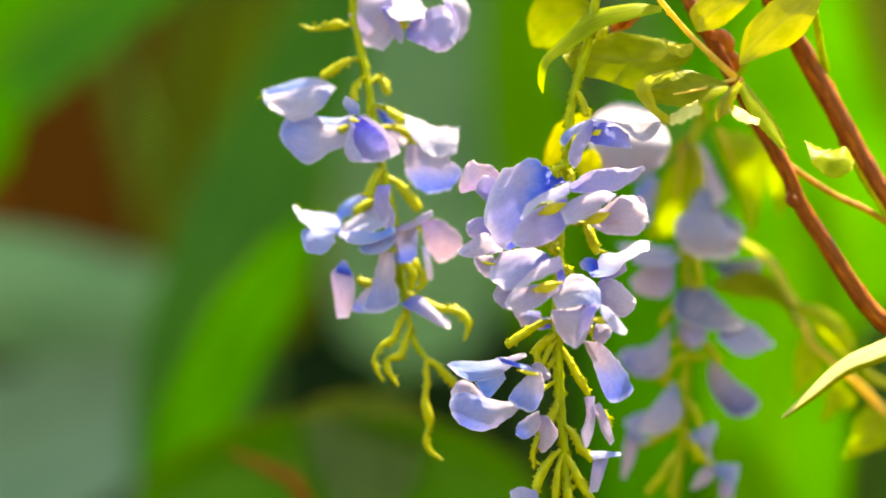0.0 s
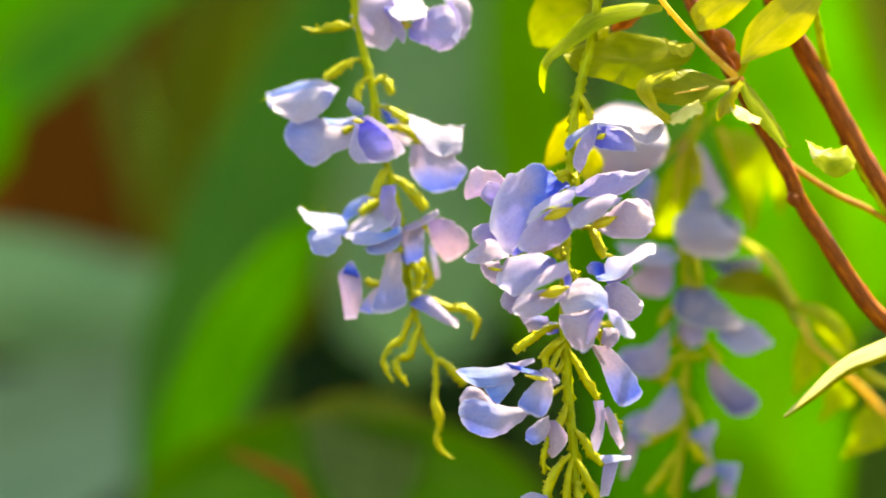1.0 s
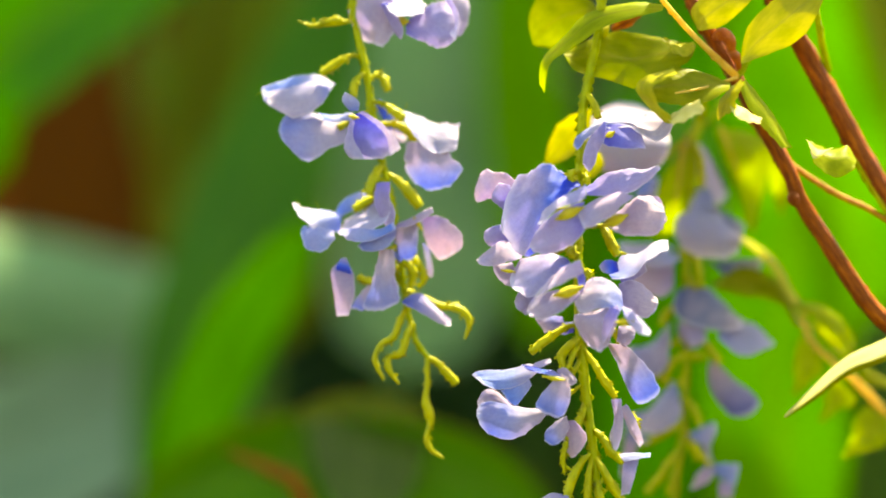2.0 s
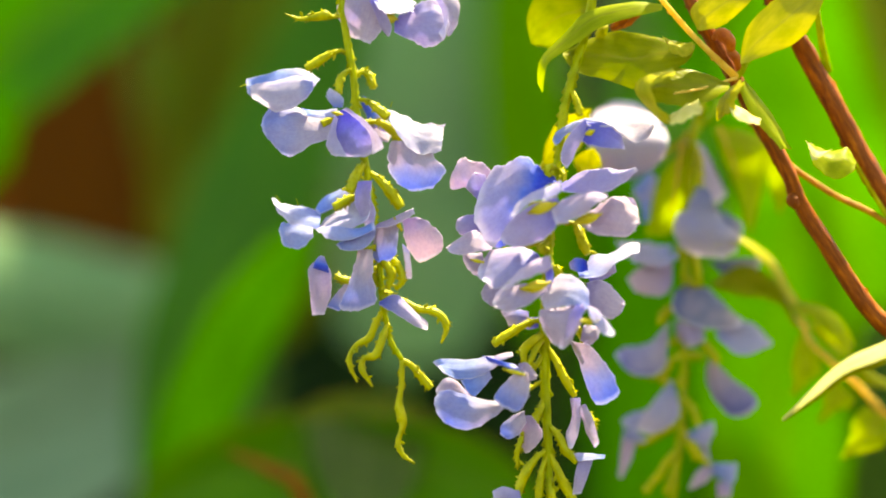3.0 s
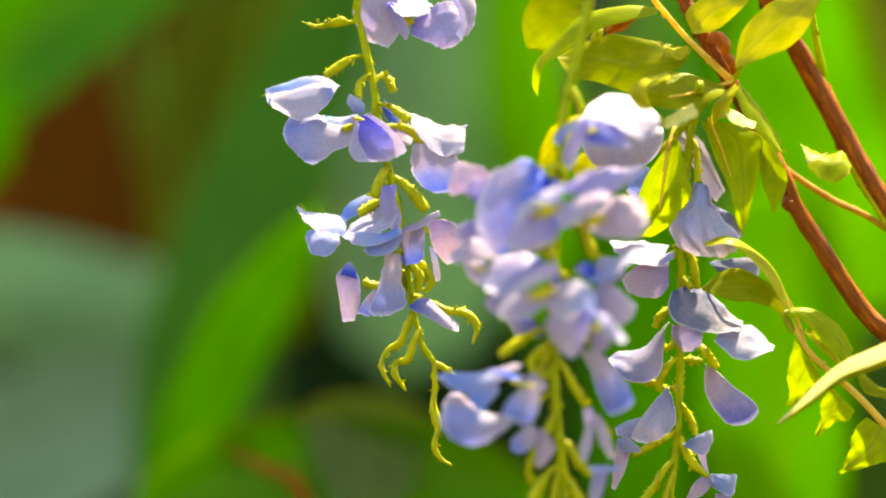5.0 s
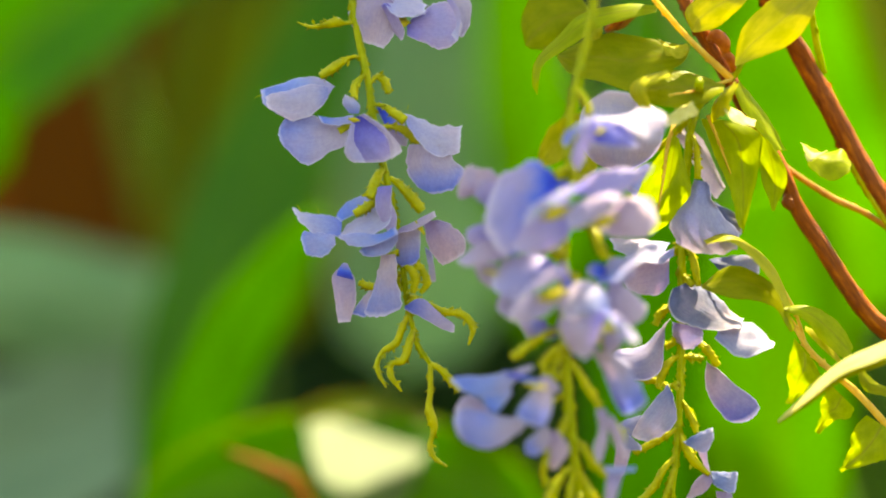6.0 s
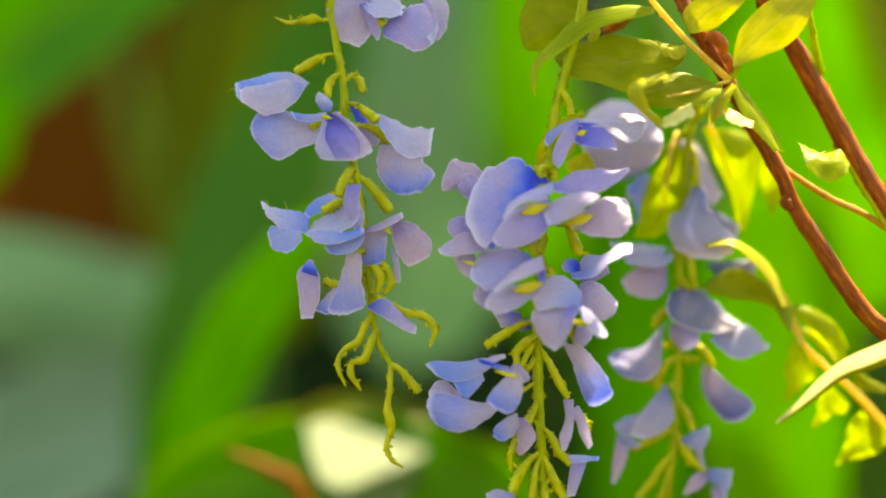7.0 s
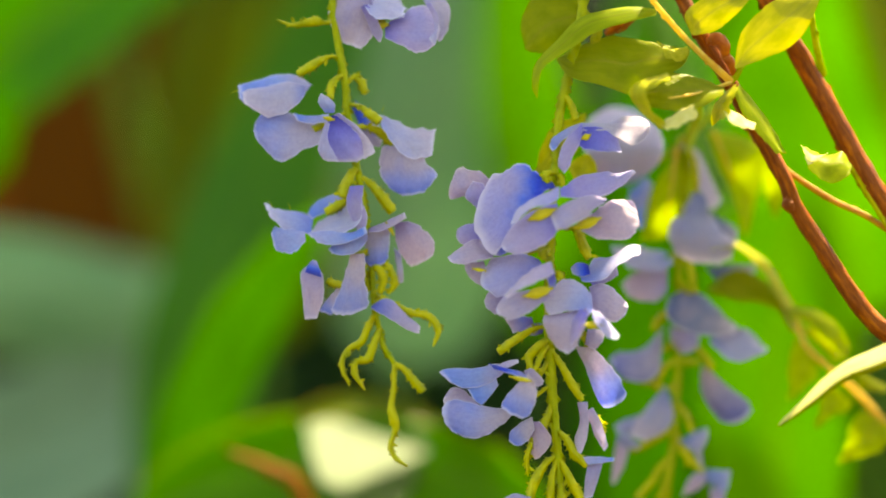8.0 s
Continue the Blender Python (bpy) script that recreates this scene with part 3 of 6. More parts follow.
def fence():
    """A brown board fence that closes the garden."""
    ob = tagged(new("fence"), "weathered dark brown wooden board fence", "fence", kind="structure")
    bm = bmesh.new()
    bmesh.ops.create_cube(bm, size=1.0)
    bmesh.ops.scale(bm, vec=(0.116, 0.022, 2.2), verts=bm.verts)
    bmesh.ops.bevel(bm, geom=bm.edges, offset=0.004, segments=1, affect="EDGES")
    me = bpy.data.meshes.new("board")
    bm.to_mesh(me)
    bm.free()
    me.materials.append(WOOD)
    for i in range(62):
        b = part("board", me, ob)
        b.location = (-3.6 + i * 0.1175, 3.1 + random.uniform(-0.002, 0.002), 1.09)
    for z in (0.4, 1.8):
        bm = bmesh.new()
        bmesh.ops.create_cube(bm, size=1.0)
        bmesh.ops.scale(bm, vec=(7.4, 0.045, 0.09), verts=bm.verts)
        rail = bpy.data.meshes.new("rail")
        bm.to_mesh(rail)
        bm.free()
        rail.materials.append(WOOD)
        r = part("rail", rail, ob)
        r.location = (0, 3.136, z)


fence()

VINE = tagged(new("wisteria_vine"), "red-brown wisteria vine with young yellow-green leaves", "climbing plant")
stalk(VINE, "branch", BARK, [(-128.8, -20, 25.5), (-91.9, -22, 21.6), (-46.2, -25, 15.7), (-18.2, -18, 10.1), (0.0, 0, 0.0), (6.0, 0, -10.6), (14.5, 2, -24.4), (21.5, 3, -36.0), (29.0, 3, -49.2), (36.6, 3, -62.5), (40.4, 3, -71.9), (47.9, 3, -83.7), (57.4, 3, -98.4), (65.0, 3, -108.6), (78.0, 4, -121.2), (98.2, 10, -147.7), (111.8, 20, -291.2), (108.5, 60, -704.7), (102.3, 80, -1445.2)], (2.3, 2.3, 2.4, 2.5, 2.5, 2.7, 2.9, 3.1, 3.6, 4.5, 5.0), 12, 40, rough=0.18)
stalk(VINE, "branch", BARK, [(8.1, 6, 31.0), (25.2, 6, 8.2), (32.4, 6, -4.3), (39.7, 6, -16.8), (46.1, 6, -28.2), (53.7, 6, -41.9), (61.7, 6, -56.7), (71.2, 6, -71.9), (86.4, 8, -92.4), (102.8, 14, -136.5), (118.5, 24, -292.2), (116.7, 70, -711.6), (110.5, 90, -1460.0)], (2.8, 3.2, 3.5, 3.6, 3.8, 4.2, 5, 5), 12, 40, rough=0.15)
stalk(VINE, "node", REDBUD, [(11.1, -2, -17.5), (12.9, -6, -16.7), (15.5, -6, -19.3), (16.1, -4, -22.9)], (1.3, 2.3, 2.2, 1.2), 8, 5, rough=0.2)
stalk(VINE, "node", REDBUD, [(15.4, -4, -22.2), (17.5, -5, -24.1), (19.3, -3, -28.9)], (1.2, 1.7, 1.0), 8, 5, rough=0.2)
stalk(VINE, "node", BARK, [(38.3, 2, -69.3), (37.7, 0, -71.6), (39.2, 0, -73.9)], (1.4, 2.2, 1.2), 8, 3, rough=0.2)
stalk(VINE, "leaf_stalk", RACHIS, [(-14.6, -18, 1.8), (-8.7, -18, -5.9), (0.5, -15, -16.0), (9.3, -10, -23.8), (18.0, -4, -30.8)], (0.8, 0.9, 1.0, 1.3), 8, 14)
stalk(VINE, "leaf_stalk", STALK, [(44.9, -2, -7.7), (47.4, 2, -18.7), (50.6, 8, -27.7)], (1.0, 1.2, 1.2), 8, 6)
stalk(VINE, "leaf_stalk", STALK, [(18.1, -3, -30.7), (20.3, -4, -28.2), (21.8, -4, -24.8)], (1.2, 1.0, 0.8), 8, 3)
stalk(VINE, "leaf_stalk", RUSTSTALK, [(18.1, -3, -30.7), (21.7, 8, -39.1), (30.3, 9, -52.8), (40.7, 8, -61.6), (54.0, 8, -70.0), (65.4, 8, -75.3), (76.8, 8, -82.9)], (0.8, 0.9, 1.0, 1.0), 8, 10)
stalk(VINE, "leaf_stalk", STALK, [(59.1, 4, -58.3), (64.8, 4, -67.8), (71.9, 4, -79.1), (78.4, 6, -86.7)], (0.7, 0.9, 1.0), 8, 4)
vane(VINE, "leaf", OLIVE_LEAF, [(-27.3, 6.0, -8.3), (-35.0, 6.0, -0.8), (-46.4, 6.0, -1.8), (-51.4, 6.0, -10.4), (-50.0, 6.0, -19.1)], [(-27.1, 4.0, -9.6), (-30.2, 4.0, -16.1), (-35.9, 4.0, -19.9), (-41.6, 4.0, -21.5), (-48.6, 4.0, -20.4)], 0.08, ruffle=0.05)
vane(VINE, "leaf", TENDER, [(-6.7, -10.0, -7.4), (-19.0, -10.0, -6.8), (-32.0, -10.0, -10.2), (-39.4, -10.0, -17.4), (-47.2, -10.0, -25.8), (-47.9, -10.0, -34.2), (-46.5, -10.0, -36.6)], [(-7.8, -14.0, -9.7), (-16.5, -14.0, -12.0), (-27.6, -14.0, -15.4), (-37.4, -14.0, -22.1), (-44.0, -14.0, -26.3), (-45.6, -14.0, -30.7), (-46.3, -14.0, -36.9)], 0.1, ruffle=0.06)
vane(VINE, "leaf", OLIVE_LEAF, [(4.8, -2.0, -19.7), (-4.3, -2.0, -18.7), (-14.6, -2.0, -16.5), (-24.0, -2.0, -16.0), (-32.5, -2.0, -18.9), (-39.6, -2.0, -23.3)], [(3.8, -8.0, -21.5), (1.1, -8.0, -26.6), (-9.4, -8.0, -30.2), (-15.9, -8.0, -35.3), (-26.2, -8.0, -32.2), (-35.5, -8.0, -30.0), (-39.8, -8.0, -24.3)], 0.06, ruffle=0.06)
vane(VINE, "leaf", YOUNG, [(3.3, -9.0, -19.9), (-2.1, -9.0, -20.5), (-6.9, -9.0, -18.0)], [(3.1, -12.0, -22.8), (0.5, -12.0, -24.8), (-4.4, -12.0, -23.9)], 0.15, ruffle=0.12)
vane(VINE, "leaf", RUSTY, [(-13.2, 3.0, -5.4), (-19.0, 3.0, -8.5), (-23.7, 3.0, -13.3)], [(-13.3, 1.0, -9.8), (-17.2, 1.0, -13.6), (-23.1, 1.0, -15.5)], 0.1, ruffle=0.1)
vane(VINE, "leaf", YOUNG, [(-24.4, -1.0, -13.1), (-26.6, -1.0, -13.5), (-28.7, -1.0, -16.5)], [(-24.5, -3.0, -15.1), (-25.6, -3.0, -17.4), (-28.2, -3.0, -18.6)], 0.2, ruffle=0.05)
vane(VINE, "leaf", OLIVE_LEAF, [(15.1, -10.0, -33.7), (7.2, -10.0, -30.0), (-4.0, -10.0, -28.4), (-11.4, -10.0, -31.9)], [(13.8, -20.0, -36.4), (6.3, -20.0, -40.3), (-2.9, -20.0, -41.5), (-10.3, -20.0, -40.1)], 0.05, ruffle=0.06)
vane(VINE, "leaf", YOUNG, [(-4.1, -18.0, -29.6), (-12.0, -18.0, -31.7), (-16.8, -18.0, -35.4), (-12.0, -18.0, -41.1), (-6.8, -18.0, -46.6)], [(-4.1, -26.0, -31.4), (-9.8, -26.0, -34.2), (-11.6, -26.0, -37.0), (-8.8, -26.0, -42.2), (-5.1, -26.0, -47.5)], 0.15, ruffle=0.14)
vane(VINE, "leaf", CREAM, [(-7.1, -22.0, -46.2), (-2.2, -22.0, -42.7), (3.5, -22.0, -39.5)], [(-5.5, -28.0, -48.0), (-0.5, -28.0, -46.5), (4.9, -28.0, -43.3)], 0.12, ruffle=0.14)
vane(VINE, "leaf", YOUNG, [(19.2, -8.0, -31.7), (14.0, -8.0, -36.4), (11.1, -8.0, -42.0), (12.0, -8.0, -45.9)], [(18.6, -18.0, -34.2), (16.8, -18.0, -39.0), (15.9, -18.0, -42.5), (13.9, -18.0, -43.8)], 0.12, ruffle=0.1)
vane(VINE, "leaf", CREAM, [(13.9, -14.0, -40.3), (18.9, -14.0, -41.5), (24.9, -14.0, -45.7)], [(15.1, -22.0, -44.8), (18.9, -22.0, -46.7), (23.7, -22.0, -47.4)], 0.1, ruffle=0.12)
vane(VINE, "leaf", TENDER, [(20.3, -8.0, -31.6), (25.2, -8.0, -37.2), (31.1, -8.0, -45.6), (36.0, -8.0, -55.0)], [(18.3, -14.0, -33.9), (19.9, -14.0, -40.6), (25.5, -14.0, -48.0), (32.2, -14.0, -54.9)], 0.12, ruffle=0.08)
vane(VINE, "leaf", YOUNG, [(4.1, -10.0, -15.5), (2.2, -10.0, -8.7), (8.9, -10.0, -3.6), (21.9, -10.0, -1.6)], [(5.0, -12.0, -16.1), (12.5, -12.0, -14.5), (18.2, -12.0, -9.6), (24.8, -12.0, -2.9)], 0.08, ruffle=0.06)
vane(VINE, "leaf", YOUNG, [(18.3, -12.0, -26.9), (19.7, -12.0, -17.1), (25.4, -12.0, -9.2), (34.7, -12.0, -3.2), (46.5, -12.0, -2.4)], [(18.6, -16.0, -27.2), (25.0, -16.0, -24.9), (34.6, -16.0, -21.2), (41.2, -16.0, -14.5), (45.9, -16.0, -3.9)], 0.08, ruffle=0.05)
vane(VINE, "leaf", TENDER, [(41.3, -6.0, -51.7), (49.0, -6.0, -55.0), (54.8, -6.0, -53.9), (57.8, -6.0, -58.5)], [(42.3, -14.0, -59.9), (46.9, -14.0, -63.9), (51.6, -14.0, -64.4), (55.8, -14.0, -61.8)], 0.16, ruffle=0.08)
vane(VINE, "leaf", CREAM, [(40.1, -12.0, -52.0), (44.4, -12.0, -55.5), (49.2, -12.0, -54.7)], [(41.0, -15.0, -54.7), (42.1, -15.0, -58.4), (45.0, -15.0, -57.1)], 0.1, ruffle=0.1)
stalk(VINE, "leaf_stalk", RACHIS, [(-4.4, -24, -37.6), (5.8, -17, -35.4), (17.8, -6, -31.3)], (0.25, 0.5, 0.7), 8, 3)
stalk(VINE, "bud", REDBUD, [(-14.7, 0, -7.9), (-19.1, -3, -10.8), (-23.6, -3, -15.0)], (0.8, 2.0, 0.6), 8, 4, rough=0.2)
leaf(VINE, YOUNG, (-29.6, 10, -40.9), (-46.8, 8, -62.0), 11.3, (0, -1, -0.3), 0.1, label="yellow-green young leaf")
leaf(VINE, YOUNG, (-28.6, 10, -54.3), (-31.6, 8, -65.8), 9.4, (0, -1, -0.3), 0.1)
vane(VINE, "leaf", CREAM, [(80.9, -27.0, -110.2), (64.1, -27.0, -117.6), (51.8, -27.0, -123.5), (40.9, -27.0, -132.7), (31.2, -27.0, -143.0)], [(79.3, -35.0, -115.4), (62.8, -35.0, -122.4), (50.5, -35.0, -127.3), (39.8, -35.0, -135.5), (30.1, -35.0, -142.8)], 0.06, ruffle=0.03)
vane(VINE, "leaf", OLIVE_LEAF, [(79.3, -35.0, -115.5), (62.8, -35.0, -122.4), (50.5, -35.0, -127.3), (39.8, -35.0, -135.5), (30.1, -35.0, -142.8)], [(79.7, -33.0, -118.0), (63.1, -33.0, -124.4), (50.9, -33.0, -129.2), (40.1, -33.0, -137.1), (30.3, -33.0, -143.2)], 0.05, ruffle=0.03)

# canopy leaves added overhead, out of view, to dapple light on the right raceme
rng = random.Random(11)
for k in range(30):
    c = Vector((rng.uniform(45, 95), rng.uniform(122, 162), rng.uniform(85, 150)))
    d = Vector((rng.choice((-1, 1)), rng.uniform(-0.3, 0.4), rng.uniform(-0.4, 0.1))).normalized() * rng.uniform(34, 52)
    leaf(VINE, rng.choice((YOUNG, OLIVE_LEAF)), c, c + d, rng.uniform(15, 22), (rng.uniform(-.3, .3), rng.uniform(-.3, .3), 1), 0.1, -0.1)
stalk(VINE, "branch", BARK, [(-110, 60, 150), (-20, 110, 140), (90, 150, 130), (210, 160, 110), (300, 140, 60)], (2, 2.4, 2.8, 3), 8, 10, rough=0.15)
# hanging leaf spray of the vine
SPRAY = tagged(new("wisteria_leaf_spray"), "hanging spray of thin yellow-green wisteria leaves on orange stalks", "leaf spray")
vane(SPRAY, "leaf", TENDER, [(40.6, 3.0, -117.2), (38.2, 3.0, -127.2), (38.9, 3.0, -135.1), (37.4, 3.0, -138.9)], [(47.3, 1.0, -125.2), (48.9, 1.0, -130.5), (45.1, 1.0, -133.5), (39.8, 1.0, -139.0)], 0.06, ruffle=0.12)
vane(SPRAY, "leaf", TENDER, [(52.2, 3.0, -132.1), (49.2, 3.0, -139.6), (49.6, 3.0, -143.8), (47.7, 3.0, -148.7)], [(60.6, 1.0, -140.6), (58.3, 1.0, -144.4), (54.2, 1.0, -144.2), (48.1, 1.0, -148.8)], 0.06, ruffle=0.12)
vane(SPRAY, "leaf", TENDER, [(64.5, 3.0, -142.7), (59.8, 3.0, -149.1), (59.2, 3.0, -154.0), (55.8, 3.0, -161.8)], [(75.1, 0.0, -149.6), (71.4, 0.0, -156.8), (64.8, 0.0, -159.4), (56.1, 0.0, -161.7)], 0.06, ruffle=0.12)
vane(SPRAY, "leaf", TENDER, [(36.0, -2.0, -106.5), (44.6, -2.0, -105.9), (54.0, -2.0, -111.1), (59.1, -2.0, -119.8)], [(36.3, -5.0, -107.9), (42.3, -5.0, -110.3), (48.3, -5.0, -117.4), (57.7, -5.0, -125.3)], 0.12, ruffle=0.08)
vane(SPRAY, "leaf", YOUNG, [(43.6, -1.0, -112.9), (49.5, -1.0, -116.1), (56.1, -1.0, -125.1)], [(43.3, -3.0, -114.3), (47.9, -3.0, -119.4), (54.6, -3.0, -125.4)], 0.15, ruffle=0.08)
vane(SPRAY, "leaf", OLIVE_LEAF, [(61.5, 2.0, -125.2), (67.0, 2.0, -131.2), (73.9, 2.0, -134.6)], [(60.8, 0.0, -127.0), (63.8, 0.0, -134.5), (72.3, 0.0, -136.8)], 0.1, ruffle=0.1)
vane(SPRAY, "leaf", TENDER, [(-0.2, -2.0, -49.3), (-6.3, -2.0, -57.2), (-11.7, -2.0, -66.6), (-13.6, -2.0, -76.0), (-15.3, -2.0, -82.4)], [(1.4, 0.0, -50.6), (4.1, 0.0, -60.9), (5.6, 0.0, -68.8), (1.8, 0.0, -74.1), (-1.9, 0.0, -78.8), (-7.9, 0.0, -82.4)], 0.08, ruffle=0.05)
vane(SPRAY, "leaf", TENDER, [(9.4, 4.0, -43.7), (12.2, 4.0, -51.3), (17.9, 4.0, -64.6), (22.7, 4.0, -80.1)], [(21.6, 8.0, -44.5), (30.0, 8.0, -49.2), (29.2, 8.0, -60.6), (25.4, 8.0, -75.9), (23.7, 8.0, -82.2)], 0.1, ruffle=0.05)
vane(SPRAY, "leaf", TENDER, [(29.8, 8.0, -49.2), (29.6, 8.0, -60.6), (33.7, 8.0, -74.4)], [(33.2, 9.0, -50.7), (38.9, 9.0, -62.5), (34.6, 9.0, -74.4)], 0.1, ruffle=0.06)
vane(SPRAY, "leaf", YOUNG, [(9.5, -3.0, -84.5), (17.2, -3.0, -82.0), (25.8, -3.0, -86.2), (33.5, -3.0, -93.9), (38.8, -3.0, -106.4)], [(9.4, -11.0, -85.6), (17.2, -11.0, -84.9), (23.5, -11.0, -89.3), (30.2, -11.0, -96.8), (35.4, -11.0, -106.3)], 0.12, ruffle=0.05)
vane(SPRAY, "leaf", OLIVE_LEAF, [(8.7, -1.0, -99.5), (17.4, -1.0, -93.1), (26.1, -1.0, -94.6), (34.7, -1.0, -101.4), (40.4, -1.0, -113.1)], [(8.8, -6.0, -100.2), (17.8, -6.0, -103.4), (26.2, -6.0, -104.3), (33.5, -6.0, -107.1), (38.4, -6.0, -114.8)], 0.08, ruffle=0.06)
stalk(SPRAY, "leaf_stalk", STALK, [(11.5, 2, -33.8), (8.7, 0, -39.6), (-1.1, 0, -49.0)], (0.9, 0.9, 0.7), 8, 5)
stalk(SPRAY, "leaf_stalk", RACHIS, [(79.1, 6, -155.0), (69.3, 2, -143.8), (60.3, 0, -134.6), (52.8, 0, -128.2), (45.2, 0, -121.0), (40.3, 0, -113.1), (36.6, 0, -107.8)], (1.3, 1.2, 1.0, 0.8), 8, 10)
stalk(SPRAY, "leaf_stalk", RACHIS, [(44.1, 0, -119.7), (42.1, 2, -112.2), (39.5, 2, -105.6), (32.0, 0, -93.3)], (0.7, 0.6, 0.5), 8, 6)
stalk(SPRAY, "leaf_stalk", RACHIS, [(0.2, 2, -45.5), (-2.5, -3, -53.3), (-3.7, -4, -62.3), (-5.6, -4, -73.9)], (0.8, 0.7, 0.5, 0.3), 8, 6)
stalk(SPRAY, "leaf_stalk", RACHIS, [(11.7, 4, -42.4), (15.0, 3, -50.8), (19.3, 4, -62.1)], (0.7, 0.5, 0.3), 8, 4)

LEFT = raceme("hanging raceme of pale blue wisteria florets ending in curled buds", (-0.0290, 0.8100, 1.3913), [(-1.8, 5, 18.2), (0.0, 0, -0.0), (0.9, 0, -10.9), (2.7, 0, -25.5), (4.6, 0, -36.4), (5.5, 0, -47.4), (7.3, 0, -58.3), (8.6, 0, -65.6), (10.4, 0, -76.5), (11.8, 0, -87.4), (12.9, 0, -98.4), (13.7, 0, -109.3), (14.8, 0, -115.7), (16.2, 0, -122.4), (20.0, 0, -128.4)], (0.0013, 0.0012, 0.0010, 0.0008))
f = flower(LEFT, [(1.2, 3, -12.5), (7.2, 3, -11.5), (13.6, 2, -14.4), (17.7, 0, -18.9)], (0.5, 0.7, 1.5, 1.3), spot=((13.7, -3, -18.9), (19.2, -3, -18.9), 4.7))
vane(f, "standard_petal", PNK, [(11.9, 1.0, -7.6), (4.6, 1.0, -7.9), (-0.0, 1.0, -11.8), (0.2, 1.0, -18.2), (3.6, 1.0, -23.6)], [(14.1, -4.0, -10.6), (14.9, -4.0, -18.6), (13.2, -4.0, -23.3), (10.1, -4.0, -26.6)], 0.14)
vane(f, "wing_petal", LIL, [(10.2, -6.0, -13.0), (11.6, -6.0, -16.1), (13.8, -6.0, -21.5), (16.0, -6.0, -24.4)], [(12.4, -8.0, -12.5), (15.5, -8.0, -17.2), (17.3, -8.0, -21.7), (16.7, -8.0, -24.6)], 0.12)
vane(f, "standard_petal", WHT, [(9.2, 5.0, -10.5), (15.4, 5.0, -7.9), (21.3, 5.0, -9.0), (24.6, 5.0, -12.3)], [(12.1, -11.0, -14.2), (15.7, -11.0, -17.3), (20.2, -11.0, -17.3), (24.1, -11.0, -16.0)], 0.06)
vane(f, "wing_petal", LIL, [(18.1, -3.0, -19.2), (23.7, -3.0, -15.1), (29.2, -3.0, -12.5), (33.0, -3.0, -14.3)], [(18.0, -8.0, -23.1), (23.2, -8.0, -25.6), (28.3, -8.0, -28.2), (33.5, -8.0, -26.4)], 0.12, tip=0.12)
vane(f, "keel_petal", WHT, [(30.1, 1.0, -10.1), (35.9, 1.0, -8.7), (39.0, 1.0, -13.6), (38.5, 1.0, -20.0)], [(31.9, -2.0, -13.0), (35.2, -2.0, -18.4), (34.8, -2.0, -23.9), (35.9, -2.0, -23.9)], 0.12)
vane(f, "wing_petal", RIM, [(31.0, -9.0, -12.4), (33.3, -9.0, -16.4), (34.0, -9.0, -20.9), (32.1, -9.0, -23.7)], [(33.0, -10.0, -12.3), (35.3, -10.0, -17.4), (34.9, -10.0, -22.7), (34.0, -10.0, -26.2)], 0.12)
bud(LEFT, [(0.9, 0, -17.5), (-2.4, 0, -17.5), (-4.9, -1, -17.2), (-8.5, -1, -17.9), (-12.9, -1, -18.3), (-17.2, -1, -16.5)], (0.5, 0.6, 1.6, 1.5, 0.8, 0.5, 0.15))
f = flower(LEFT, [(2.7, 0, -28.6), (-0.5, -1, -28.7), (-3.8, -1, -30.3), (-7.2, -1, -32.5), (-10.7, -1, -34.3)], (0.5, 0.6, 1.2, 1.6, 1.2))
vane(f, "standard_petal", BLU, [(-6.1, 3.0, -37.5), (-10.5, 3.0, -34.8), (-15.6, 3.0, -34.3), (-21.1, 3.0, -34.8), (-26.2, 3.0, -37.0), (-30.4, 3.0, -38.5)], [(-7.7, -2.0, -40.1), (-11.7, -2.0, -44.1), (-17.2, -2.0, -46.4), (-21.7, -2.0, -47.0), (-26.2, -2.0, -45.1), (-29.5, -2.0, -41.7)], 0.1)
vane(f, "wing_petal", WHT, [(-8.2, 0.0, -38.3), (-13.6, 0.0, -36.6), (-20.0, 0.0, -38.3), (-28.9, 0.0, -39.4)], [(-8.3, -5.0, -41.5), (-13.3, -5.0, -46.3), (-20.5, -5.0, -48.3), (-27.6, -5.0, -44.2)], 0.08)
f = flower(LEFT, [(4.9, 0, -46.6), (2.8, -1, -48.3), (-0.5, -2, -50.2), (-5.5, -3, -52.6)], (0.5, 0.6, 1.2, 1.5))
vane(f, "standard_petal", TIP, [(-0.9, 0.0, -48.1), (-6.3, 0.0, -49.0), (-14.5, 0.0, -46.5), (-21.8, 0.0, -47.0), (-24.4, 0.0, -50.7)], [(-3.9, -6.0, -57.8), (-8.8, -6.0, -58.9), (-13.7, -6.0, -62.4), (-18.7, -6.0, -61.5), (-23.4, -6.0, -56.0)], 0.12, tip=0.08)
vane(f, "keel_petal", BLU, [(-0.4, -4.0, -47.4), (-6.2, -4.0, -48.3), (-12.0, -4.0, -47.4)], [(-0.6, -7.0, -50.1), (-6.0, -7.0, -50.7), (-10.6, -7.0, -49.6)], 0.12)
f = flower(LEFT, [(4.6, 0, -35.5), (2.8, -2, -35.3), (0.5, -3, -38.1), (-0.0, -4, -42.5)], (0.5, 0.8, 1.4, 1.2), spot=((-2.1, -7, -48.8), (1.5, -7, -49.6), 2.9))
